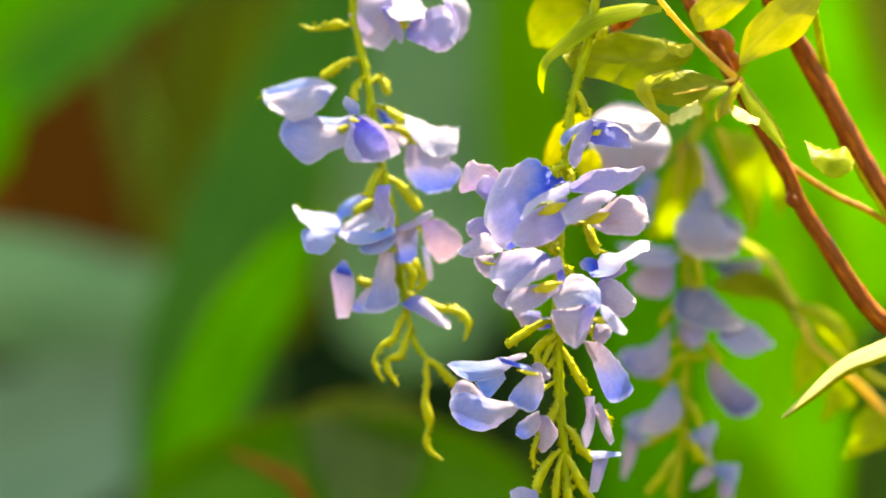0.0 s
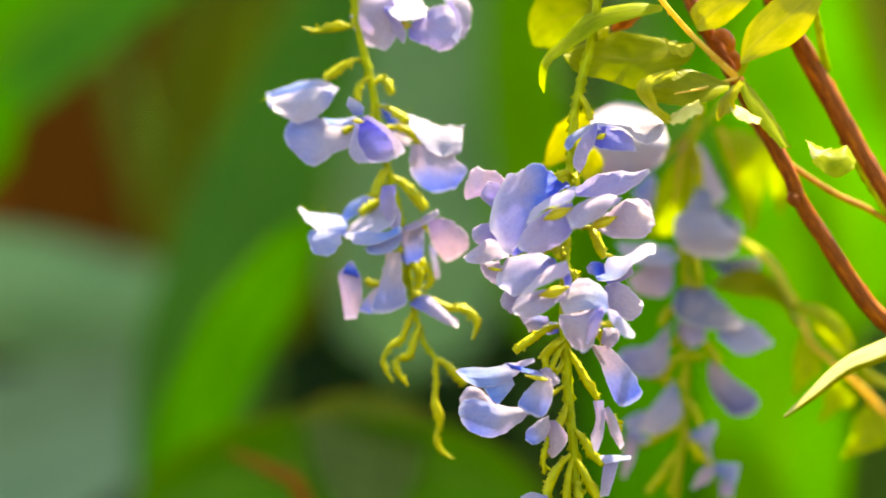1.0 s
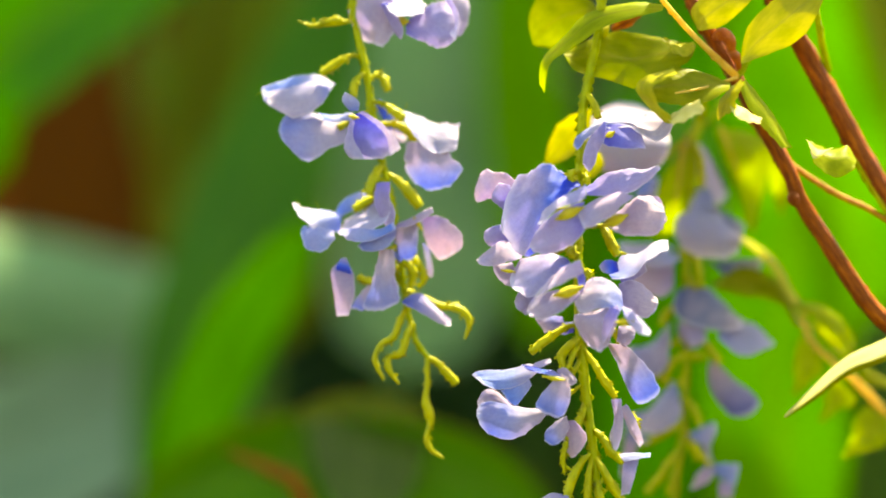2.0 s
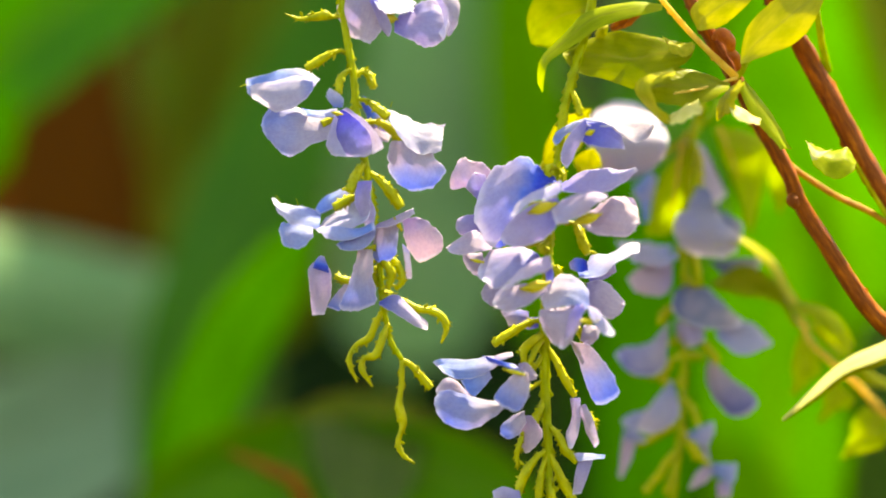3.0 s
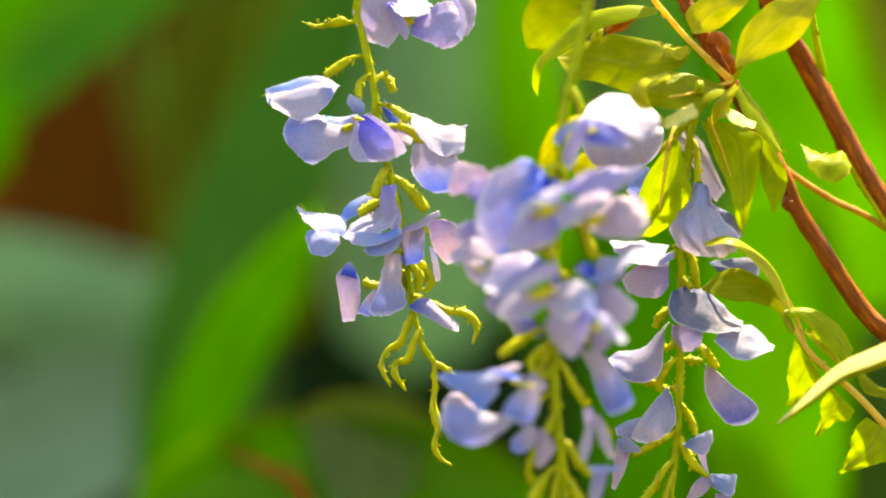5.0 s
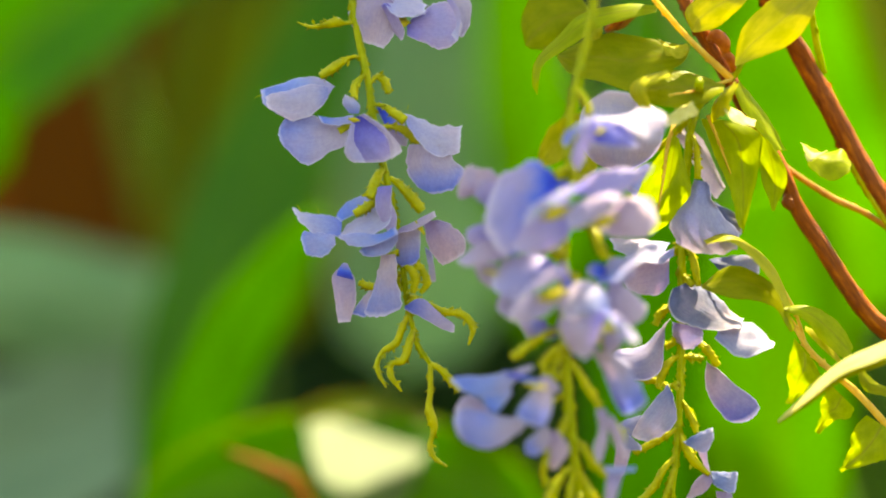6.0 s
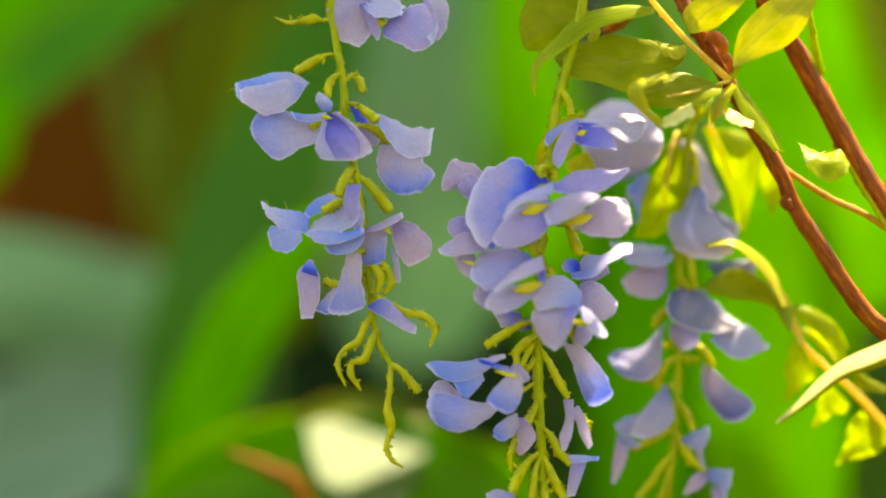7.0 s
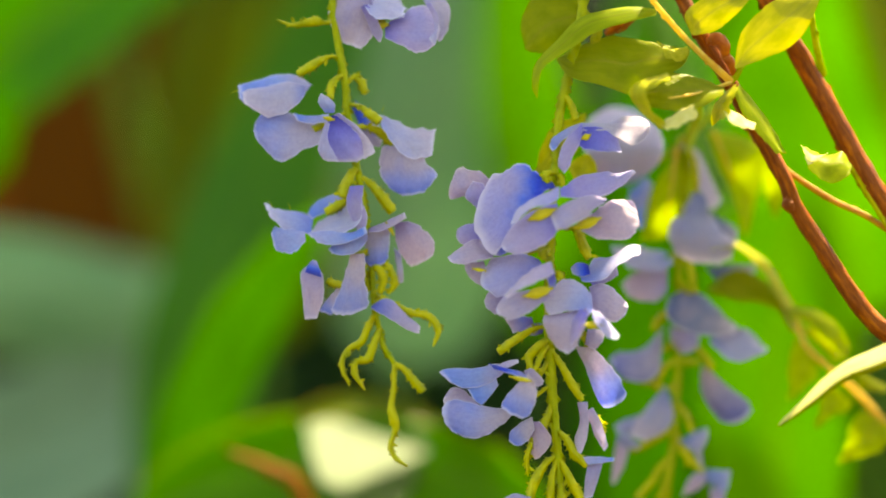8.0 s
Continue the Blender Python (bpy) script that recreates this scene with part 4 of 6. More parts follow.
vane(f, "standard_petal", VIO, [(-0.5, -6.0, -48.4), (-2.1, -6.0, -54.1), (-3.4, -6.0, -59.5), (-1.4, -6.0, -62.4)], [(1.8, -9.0, -47.9), (7.7, -9.0, -52.4), (12.1, -9.0, -57.8), (14.2, -9.0, -59.4)], 0.1, tip=0.12)
vane(f, "wing_petal", RIM, [(-1.0, -10.0, -49.7), (-2.8, -10.0, -55.1), (-3.7, -10.0, -59.3), (-2.1, -10.0, -62.5)], [(-0.1, -11.0, -50.9), (-0.5, -11.0, -56.1), (1.7, -11.0, -60.9), (3.1, -11.0, -63.3)], 0.12)
vane(f, "wing_petal", RIM, [(1.7, -10.0, -47.8), (6.7, -10.0, -51.5), (10.3, -10.0, -56.0), (11.0, -10.0, -62.5)], [(3.1, -11.0, -47.5), (9.1, -11.0, -51.9), (13.2, -11.0, -57.0), (14.8, -11.0, -60.2)], 0.12)
vane(f, "keel_petal", BLW, [(-1.3, -12.0, -47.5), (-3.5, -12.0, -44.1), (-2.8, -12.0, -41.2)], [(1.6, -13.0, -47.6), (1.9, -13.0, -44.7), (-0.8, -13.0, -42.2)], 0.2)
f = flower(LEFT, [(5.6, 0, -44.1), (9.3, -1, -44.9), (12.2, -2, -47.1), (15.9, -3, -50.1)], (0.5, 0.9, 1.4, 1.5))
vane(f, "standard_petal", WHT, [(15.6, 1.0, -47.7), (20.0, 1.0, -49.0), (25.5, 1.0, -51.8), (30.1, 1.0, -52.1), (34.1, 1.0, -53.0)], [(16.8, -6.0, -53.0), (20.2, -6.0, -57.5), (23.8, -6.0, -61.0), (27.4, -6.0, -62.3), (32.9, -6.0, -60.9)], 0.05)
vane(f, "keel_petal", STD, [(7.6, 5.0, -42.9), (11.8, 5.0, -46.2), (15.8, 5.0, -49.9)], [(7.1, 3.0, -45.4), (10.7, 3.0, -54.5), (14.7, 3.0, -58.0)], 0.12)
f = flower(LEFT, [(6.7, 0, -51.4), (11.8, 1, -51.7), (15.8, 1, -53.1), (20.0, 1, -57.3)], (0.5, 0.9, 1.5, 1.6))
vane(f, "standard_petal", TIP, [(16.8, 0.0, -57.6), (15.7, 0.0, -63.8), (17.7, 0.0, -70.3), (21.9, 0.0, -73.6)], [(27.9, -4.0, -58.5), (30.5, -4.0, -63.0), (34.1, -4.0, -67.9), (30.1, -4.0, -72.8)], 0.14, tip=0.05)
vane(f, "keel_petal", PNK, [(9.4, 3.0, -51.6), (12.7, 3.0, -53.5), (16.6, 3.0, -55.5)], [(10.2, 1.0, -55.7), (12.8, 1.0, -57.6), (15.9, 1.0, -58.1)], 0.12)
bud(LEFT, [(5.3, 0, -37.5), (7.4, 1, -35.3), (10.0, 1, -36.7), (11.1, 0, -40.8)], (0.5, 1.0, 1.5, 1.0))
# middle flowers
f = flower(LEFT, [(8.6, 0, -64.9), (6.8, -2, -66.7), (5.0, -3, -70.4), (3.4, -4, -74.4)], (0.7, 1.4, 1.8, 1.3))
vane(f, "standard_petal", WHT, [(6.5, 4.0, -71.2), (2.6, 4.0, -78.3), (-2.9, 4.0, -81.2), (-8.0, 4.0, -85.8)], [(9.3, -9.0, -75.0), (9.8, -9.0, -82.2), (6.8, -9.0, -85.6), (0.5, -9.0, -86.3), (-5.8, -9.0, -87.4)], 0.06)
vane(f, "wing_petal", LIL, [(6.4, -6.0, -71.0), (5.1, -6.0, -75.7), (5.7, -6.0, -79.5), (8.0, -6.0, -84.2)], [(11.0, -9.0, -70.8), (10.4, -9.0, -75.8), (11.9, -9.0, -81.2), (10.4, -9.0, -85.9)], 0.12)
vane(f, "wing_petal", BLU, [(-7.0, -9.0, -85.7), (-0.5, -9.0, -85.2), (5.8, -9.0, -85.9), (11.3, -9.0, -83.9)], [(-4.0, -12.0, -89.1), (0.5, -12.0, -89.9), (5.0, -12.0, -89.1), (11.9, -12.0, -86.1)], 0.1)
vane(f, "keel_petal", BLU, [(12.0, -6.0, -85.2), (7.5, -6.0, -86.4), (3.0, -6.0, -88.4), (-0.8, -6.0, -91.1)], [(11.9, -9.0, -88.6), (8.5, -9.0, -92.2), (4.0, -9.0, -93.1), (0.4, -9.0, -92.7)], 0.12)
f = flower(LEFT, [(8.9, 2, -67.3), (7.8, 0, -73.8), (3.7, -1, -76.2), (-1.9, -2, -79.1)], (0.5, 0.9, 1.4, 1.4))
vane(f, "standard_petal", BLW, [(-6.1, 3.0, -80.9), (-12.0, 3.0, -78.7), (-17.4, 3.0, -78.3), (-21.8, 3.0, -75.9)], [(-6.5, -4.5, -85.9), (-11.4, -4.5, -85.5), (-15.9, -4.5, -84.4), (-20.2, -4.5, -80.1)], 0.07)
vane(f, "wing_petal", BLU, [(-8.5, -4.0, -85.5), (-13.4, -4.0, -84.6), (-18.0, -4.0, -83.7), (-19.4, -4.0, -85.3)], [(-8.0, -8.0, -88.6), (-11.4, -8.0, -91.7), (-14.1, -8.0, -92.6), (-17.9, -8.0, -91.1)], 0.12)
vane(f, "keel_petal", BLU, [(3.0, 4.0, -72.6), (-1.9, 4.0, -74.1), (-5.6, 4.0, -76.3), (-8.2, 4.0, -79.8)], [(4.0, 1.0, -75.2), (-0.0, 1.0, -78.2), (-3.6, 1.0, -80.0), (-6.4, 1.0, -81.3)], 0.1)
f = flower(LEFT, [(10.0, 0, -67.8), (13.3, 0, -70.7), (16.6, 0, -74.7), (19.9, 0, -79.4)], (0.7, 1.4, 1.9, 1.4), spot=((17.7, -4, -82.4), (20.3, -4, -86.7), 2.6))
vane(f, "standard_petal", PNK, [(12.0, -4.0, -84.6), (16.5, -4.0, -82.8), (20.1, -4.0, -81.0), (23.9, -4.0, -79.5)], [(12.0, -8.0, -85.9), (16.0, -8.0, -85.5), (20.2, -8.0, -83.7), (24.3, -8.0, -81.2)], 0.1)
vane(f, "wing_petal", TIP, [(11.9, -1.0, -85.5), (11.0, -1.0, -90.2), (10.8, -1.0, -94.8), (12.6, -1.0, -96.8)], [(18.7, -3.0, -83.7), (19.0, -3.0, -88.4), (18.5, -3.0, -92.9), (17.2, -3.0, -95.8)], 0.16, tip=0.05)
vane(f, "wing_petal", PNK, [(20.3, 0.0, -82.7), (21.0, 0.0, -89.3), (23.2, 0.0, -94.0), (25.7, 0.0, -96.8)], [(25.0, -3.0, -82.2), (30.3, -3.0, -85.3), (33.5, -3.0, -89.5), (32.6, -3.0, -93.5)], 0.15, tip=0.05)
vane(f, "keel_petal", WHT, [(20.2, 2.0, -90.8), (21.0, 2.0, -96.6), (21.1, 2.0, -102.3)], [(22.4, 1.0, -92.8), (23.0, 1.0, -97.5), (23.3, 1.0, -102.2)], 0.12)
# lower flowers
f = flower(LEFT, [(12.6, 0, -95.1), (7.9, -1, -99.8), (3.1, -1, -102.7), (-1.6, -2, -101.3)], (0.5, 0.8, 1.2, 0.9))
vane(f, "wing_petal", PNK, [(-7.9, -2.0, -96.6), (-10.1, -2.0, -99.3), (-9.3, -2.0, -107.5), (-9.0, -2.0, -113.7)], [(-4.2, -4.0, -97.5), (-2.7, -4.0, -100.2), (-2.9, -4.0, -107.4), (-4.9, -4.0, -113.6)], 0.22)
vane(f, "standard_petal", STD, [(-8.7, -5.0, -98.5), (-7.2, -5.0, -95.6), (-5.8, -5.0, -94.6)], [(-3.0, -6.0, -100.3), (-3.7, -6.0, -97.4), (-4.8, -6.0, -94.9)], 0.2)
f = flower(LEFT, [(12.4, -1, -91.1), (10.8, -2, -92.2), (9.0, -3, -93.3), (7.2, -3, -95.1)], (0.6, 0.9, 1.3, 1.1))
vane(f, "standard_petal", TIP, [(6.5, -4.0, -92.8), (4.3, -4.0, -100.2), (1.4, -4.0, -107.4), (-0.5, -4.0, -111.1)], [(10.8, -7.0, -92.7), (10.9, -7.0, -102.0), (12.2, -7.0, -107.4), (11.3, -7.0, -110.4)], 0.18, tip=0.12)
vane(f, "wing_petal", TIP, [(3.2, -1.0, -102.8), (-0.8, -1.0, -106.6), (-4.3, -1.0, -111.3)], [(3.2, -3.0, -107.6), (2.1, -3.0, -110.4), (0.1, -3.0, -112.5)], 0.12)
bud(LEFT, [(12.9, 0, -96.6), (14.8, -2, -97.3), (16.6, -2, -100.5), (15.5, -2, -105.6)], (0.6, 1.1, 1.5, 0.8))
bud(LEFT, [(13.3, 0, -96.6), (17.7, 0, -96.2), (20.2, 0, -102.0), (18.0, 0, -105.7)], (0.5, 0.9, 1.4, 0.7))
bud(LEFT, [(13.3, 1, -98.4), (10.7, 1, -99.8), (11.8, 0, -104.9)], (0.5, 1.3, 0.8))
f = flower(LEFT, [(13.7, 0, -106.6), (15.9, -1, -107.5), (14.4, -1, -109.3)], (0.6, 1.2, 1.3))
vane(f, "standard_petal", STD2, [(13.0, -3.0, -109.1), (18.3, -3.0, -107.3), (23.7, -3.0, -112.0), (28.5, -3.0, -116.5)], [(12.7, -6.0, -110.3), (17.4, -6.0, -113.0), (22.9, -6.0, -116.6), (28.1, -6.0, -118.8)], 0.16)
bud(LEFT, [(14.4, 0, -106.0), (20.0, 0, -108.9), (25.3, -1, -111.8), (31.5, -1, -113.3), (34.4, -1, -117.7), (32.6, -1, -123.1)], (0.5, 0.7, 1.1, 1.2, 1.1, 0.4))
bud(LEFT, [(14.0, 0, -112.2), (11.5, -1, -116.6), (9.3, -1, -121.3), (4.9, -1, -123.8), (2.9, -1, -128.9), (5.5, -1, -135.5)], (0.6, 1.3, 1.2, 0.8, 1.0, 0.3))
bud(LEFT, [(15.5, 0, -116.6), (14.1, -2, -120.2), (11.5, -2, -126.7), (7.9, -2, -127.8), (7.2, -2, -131.4), (10.4, -2, -136.9)], (0.6, 1.2, 1.6, 0.9, 1.2, 0.3))
bud(LEFT, [(20.0, 0, -128.4), (23.1, 0, -130.4), (26.1, 0, -133.7), (29.3, 0, -137.7)], (0.8, 1.0, 1.3, 1.3))
bud(LEFT, [(20.0, 0, -128.4), (19.7, 0, -136.6), (18.8, 0, -142.5), (20.2, 0, -149.0), (18.6, 0, -154.8), (20.2, 0, -159.2), (23.9, 0, -161.8)], (0.8, 0.9, 1.0, 1.8, 0.9, 1.0, 0.8, 0.3))

for tip in (((-29.3, -5, -39.7), (-32.0, -6, -40.8)), ((-18.8, -6, -77.7), (-20.2, -7, -75.2)), ((-13.0, -6, -78.8), (-14.0, -7, -75.9)), ((16.6, -3, -46.8), (17.3, -3, -45.0))):
    stalk(LEFT, "hair", STALK, [tip[0], (Vector(tip[0]) + Vector(tip[1])) / 2 + Vector((0.2, 0, 0.3)), tip[1]], (0.16, 0.12, 0.05), 5, 0)
MIDDLE = raceme("full hanging wisteria raceme of lilac florets with deep blue throats", (0.0491, 0.7850, 1.3885), [(5.0, 33, 11.1), (2.4, 16, 5.4), (-0.0, 0, 0.0), (-2.8, 0, -19.4), (-6.5, 0, -33.5), (-9.2, 0, -45.9), (-10.4, 0, -58.3), (-11.8, 0, -68.9), (-12.4, 0, -81.2), (-13.1, 0, -93.6), (-13.6, 0, -109.5), (-13.1, 0, -123.6), (-12.4, 0, -137.7), (-11.3, 0, -150.1), (-10.6, 0, -162.4), (-9.5, 0, -174.8)], (0.0016, 0.0014, 0.0013, 0.0016, 0.0011))
f = flower(MIDDLE, [(-8.5, 0, -38.8), (-6.8, -1, -40.3), (-5.1, -2, -43.5), (-4.2, -3, -47.1)], (0.6, 0.9, 1.1, 1.0), spot=((-3.2, -6, -53.2), (-0.0, -6, -51.8), 3.5))
vane(f, "standard_petal", WHT, [(-3.2, 0.0, -47.8), (4.7, 0.0, -47.9), (10.8, 0.0, -46.1), (16.1, 0.0, -46.2), (18.7, 0.0, -48.5)], [(-2.7, -7.0, -50.1), (4.3, -7.0, -50.7), (9.0, -7.0, -53.7), (12.6, -7.0, -55.5), (16.0, -7.0, -53.7), (18.1, -7.0, -49.9)], 0.08)
vane(f, "wing_petal", VIO, [(-3.2, -6.0, -49.2), (1.7, -6.0, -49.2), (6.1, -6.0, -51.0), (8.7, -6.0, -54.0), (9.3, -6.0, -56.9)], [(-4.3, -9.0, -55.2), (-1.0, -9.0, -56.5), (3.4, -9.0, -57.2), (6.9, -9.0, -57.2), (9.1, -9.0, -57.6)], 0.1)
vane(f, "wing_petal", LIL, [(-2.6, -7.0, -48.5), (-7.1, -7.0, -52.5), (-9.5, -7.0, -57.2), (-10.0, -7.0, -61.2), (-8.3, -7.0, -63.5)], [(-2.5, -9.0, -50.2), (-3.6, -9.0, -54.3), (-5.7, -9.0, -58.3), (-6.8, -9.0, -61.8), (-8.1, -9.0, -63.5)], 0.15)
vane(f, "keel_petal", BLU, [(-2.4, -2.0, -47.9), (-6.8, -2.0, -49.6), (-11.2, -2.0, -52.2), (-12.6, -2.0, -55.0)], [(-4.1, -4.0, -50.6), (-8.4, -4.0, -53.2), (-10.2, -4.0, -55.3), (-11.6, -4.0, -56.8)], 0.12)
f = flower(MIDDLE, [(-10.9, 0, -63.6), (-12.9, -3, -63.3), (-14.0, -4, -64.7), (-13.2, -4, -66.5)], (0.6, 1.0, 1.2, 1.1), spot=((-20.3, -14, -77.9), (-11.3, -14, -74.4), 6.0))
vane(f, "standard_petal", STD, [(-10.7, -3.0, -67.2), (-16.4, -3.0, -63.4), (-21.2, -3.0, -60.4), (-26.9, -3.0, -62.2), (-31.0, -3.0, -63.6)], [(-13.2, -10.0, -69.4), (-18.3, -10.0, -73.1), (-23.4, -10.0, -78.9), (-27.3, -10.0, -86.0), (-30.3, -10.0, -88.6)], 0.08, tip=0.16)
vane(f, "wing_petal", RIM, [(-10.2, -16.0, -67.9), (-14.2, -16.0, -69.9), (-19.4, -16.0, -72.1), (-23.2, -16.0, -75.0), (-25.3, -16.0, -79.2)], [(-10.4, -20.0, -71.1), (-13.5, -20.0, -73.3), (-18.7, -20.0, -74.3), (-22.1, -20.0, -77.2), (-25.1, -20.0, -79.6)], 0.15)
vane(f, "wing_petal", LIL, [(-10.9, -13.0, -73.0), (-17.5, -13.0, -74.9), (-23.5, -13.0, -78.5), (-27.3, -13.0, -83.4), (-27.9, -13.0, -86.0)], [(-10.5, -16.0, -79.9), (-13.2, -16.0, -84.1), (-17.5, -16.0, -87.0), (-22.6, -16.0, -88.5), (-27.0, -16.0, -87.8)], 0.16)
vane(f, "keel_petal", STD, [(-24.2, -7.0, -78.9), (-29.5, -7.0, -80.8), (-32.6, -7.0, -82.5)], [(-25.0, -8.0, -86.8), (-28.5, -8.0, -88.8), (-31.5, -8.0, -87.9)], 0.12)
f = flower(MIDDLE, [(-10.9, 0, -63.9), (-9.6, -2, -64.5), (-9.0, -3, -65.8), (-9.0, -3, -67.5)], (0.6, 0.9, 1.0, 1.0), spot=((-6.4, -14, -80.6), (2.2, -14, -77.5), 6.0))
vane(f, "standard_petal", LIL, [(-9.7, -6.0, -68.4), (-5.1, -6.0, -65.2), (-0.7, -6.0, -63.7), (4.5, -6.0, -63.1), (8.2, -6.0, -64.1), (13.3, -6.0, -63.0)], [(-9.6, -11.0, -71.1), (-3.5, -11.0, -71.4), (2.6, -11.0, -71.0), (6.8, -11.0, -69.2), (10.3, -11.0, -66.5), (13.2, -11.0, -63.7)], 0.06)
vane(f, "wing_petal", PNK, [(4.2, -15.0, -72.1), (-0.3, -15.0, -70.7), (-5.5, -15.0, -71.5), (-9.8, -15.0, -73.6), (-12.8, -15.0, -77.2)], [(3.3, -20.0, -72.9), (0.2, -20.0, -75.0), (-3.1, -20.0, -77.6), (-7.4, -20.0, -79.9), (-11.9, -20.0, -80.9)], 0.16)
vane(f, "wing_petal", PNK, [(-4.2, -9.0, -78.7), (0.1, -9.0, -76.0), (5.3, -9.0, -72.4), (9.7, -9.0, -72.1), (13.0, -9.0, -75.1)], [(-4.1, -14.0, -81.0), (-0.1, -14.0, -83.4), (5.1, -14.0, -84.3), (9.4, -14.0, -84.3), (12.7, -14.0, -82.0)], 0.14, tip=0.08)
vane(f, "keel_petal", RIM, [(9.2, -8.0, -71.7), (12.4, -8.0, -72.6), (14.1, -8.0, -76.1), (14.2, -8.0, -79.6)], [(10.0, -10.0, -84.5), (12.0, -10.0, -83.2), (13.2, -10.0, -81.4), (14.1, -10.0, -80.0)], 0.1)
f = flower(MIDDLE, [(-11.6, 2, -74.1), (-17.8, 4, -74.4), (-24.9, 4, -72.3), (-31.7, 3, -70.2)], (0.5, 0.7, 1.0, 1.2))
vane(f, "standard_petal", PNK, [(-34.3, 3.0, -72.5), (-38.5, 3.0, -70.3), (-43.1, 3.0, -70.9), (-43.9, 3.0, -67.9), (-42.5, 3.0, -63.7)], [(-32.3, 0.0, -69.6), (-31.1, 0.0, -66.0), (-33.4, 0.0, -62.7), (-37.4, 0.0, -62.2), (-40.2, 0.0, -61.2)], 0.12, tip=0.1)
vane(f, "wing_petal", LIL, [(-34.2, -2.0, -74.9), (-36.5, -2.0, -72.9), (-38.9, -2.0, -70.4), (-37.6, -2.0, -66.7)], [(-32.6, -4.0, -71.4), (-32.6, -4.0, -68.4), (-33.8, -4.0, -66.1), (-36.6, -4.0, -65.7)], 0.12)
f = flower(MIDDLE, [(-12.3, 2, -84.7), (-17.9, 2, -87.6), (-25.0, 1, -89.7), (-30.4, 0, -91.1)], (0.5, 0.7, 1.0, 1.2), spot=((-37.2, -5, -92.5), (-32.9, -5, -93.2), 2.1))
vane(f, "keel_petal", LIL, [(-33.9, 0.0, -78.7), (-37.8, 0.0, -78.8), (-41.1, 0.0, -80.1), (-41.8, 0.0, -82.4)], [(-33.9, -2.0, -84.4), (-37.3, -2.0, -84.8), (-39.9, -2.0, -85.2), (-41.5, -2.0, -83.8)], 0.15)
vane(f, "standard_petal", PNK, [(-29.8, -3.0, -86.5), (-33.6, -3.0, -84.2), (-36.7, -3.0, -83.6), (-40.7, -3.0, -86.1), (-44.4, -3.0, -89.4)], [(-30.8, -8.0, -89.7), (-34.6, -8.0, -90.3), (-38.1, -8.0, -91.0), (-41.6, -8.0, -91.0), (-44.1, -8.0, -90.2)], 0.12)
vane(f, "wing_petal", PNK, [(-33.4, -1.0, -90.4), (-37.7, -1.0, -90.7), (-39.4, -1.0, -91.5), (-38.3, -1.0, -94.9)], [(-32.8, -3.0, -92.5), (-33.2, -3.0, -95.7), (-33.7, -3.0, -97.9), (-36.2, -3.0, -97.0)], 0.12)
f = flower(MIDDLE, [(-12.7, 0, -86.5), (-15.0, -4, -88.3), (-14.3, -4, -89.7)], (0.6, 1.5, 1.2), spot=((-22.1, -15, -101.1), (-12.7, -15, -98.7), 6.0))
vane(f, "standard_petal", STD2, [(-15.8, -4.0, -91.1), (-20.5, -4.0, -88.0), (-26.6, -4.0, -88.6), (-30.7, -4.0, -89.9), (-33.1, -4.0, -92.8)], [(-16.9, -12.0, -93.6), (-22.4, -12.0, -95.8), (-25.9, -12.0, -99.3), (-29.3, -12.0, -101.7), (-32.8, -12.0, -100.1)], 0.1, tip=0.1)
vane(f, "keel_petal", PNK, [(-27.4, -4.0, -99.2), (-31.8, -4.0, -99.7), (-33.5, -4.0, -102.7)], [(-26.5, -6.0, -106.1), (-30.0, -6.0, -106.7), (-33.0, -6.0, -104.7)], 0.12)
vane(f, "wing_petal", RIM, [(-13.2, -17.0, -91.0), (-17.5, -17.0, -92.1), (-21.7, -17.0, -95.1), (-25.2, -17.0, -98.9), (-27.1, -17.0, -101.2)], [(-12.4, -21.0, -94.6), (-16.7, -21.0, -96.3), (-21.0, -21.0, -98.3), (-24.4, -21.0, -100.2), (-26.9, -21.0, -101.7)], 0.16)
vane(f, "wing_petal", PNK, [(-14.1, -13.0, -98.8), (-19.8, -13.0, -99.6), (-25.1, -13.0, -100.2), (-28.8, -13.0, -102.2), (-30.0, -13.0, -105.3)], [(-13.5, -17.0, -101.4), (-17.0, -17.0, -104.1), (-21.6, -17.0, -106.8), (-25.9, -17.0, -108.0), (-29.4, -17.0, -106.9)], 0.15)
vane(f, "keel_petal", STD, [(-12.2, -12.0, -94.3), (-11.5, -12.0, -97.1), (-12.7, -12.0, -100.6), (-14.7, -12.0, -102.5)], [(-14.3, -13.0, -95.7), (-13.8, -13.0, -98.0), (-14.5, -13.0, -100.2), (-15.6, -13.0, -101.6)], 0.12)
f = flower(MIDDLE, [(-12.4, 0, -80.3), (-5.6, 0, -80.5), (-3.6, -2, -83.3), (-2.3, -3, -86.9), (-1.0, -4, -90.0)], (0.5, 0.8, 1.5, 1.7, 1.0))
vane(f, "standard_petal", BLW, [(-3.6, 2.0, -95.4), (1.1, 2.0, -90.0), (6.4, 2.0, -89.2), (10.8, 2.0, -86.3), (15.5, 2.0, -85.5)], [(-3.3, -8.0, -97.2), (0.2, -8.0, -97.4), (4.5, -8.0, -95.2), (8.3, -8.0, -91.6), (14.5, -8.0, -88.7)], 0.05)
vane(f, "keel_petal", STD, [(-1.2, -4.0, -91.9), (-4.5, -4.0, -91.3), (-6.5, -4.0, -93.2)], [(-0.8, -6.0, -95.1), (-3.6, -6.0, -95.5), (-6.3, -6.0, -94.5)], 0.12)
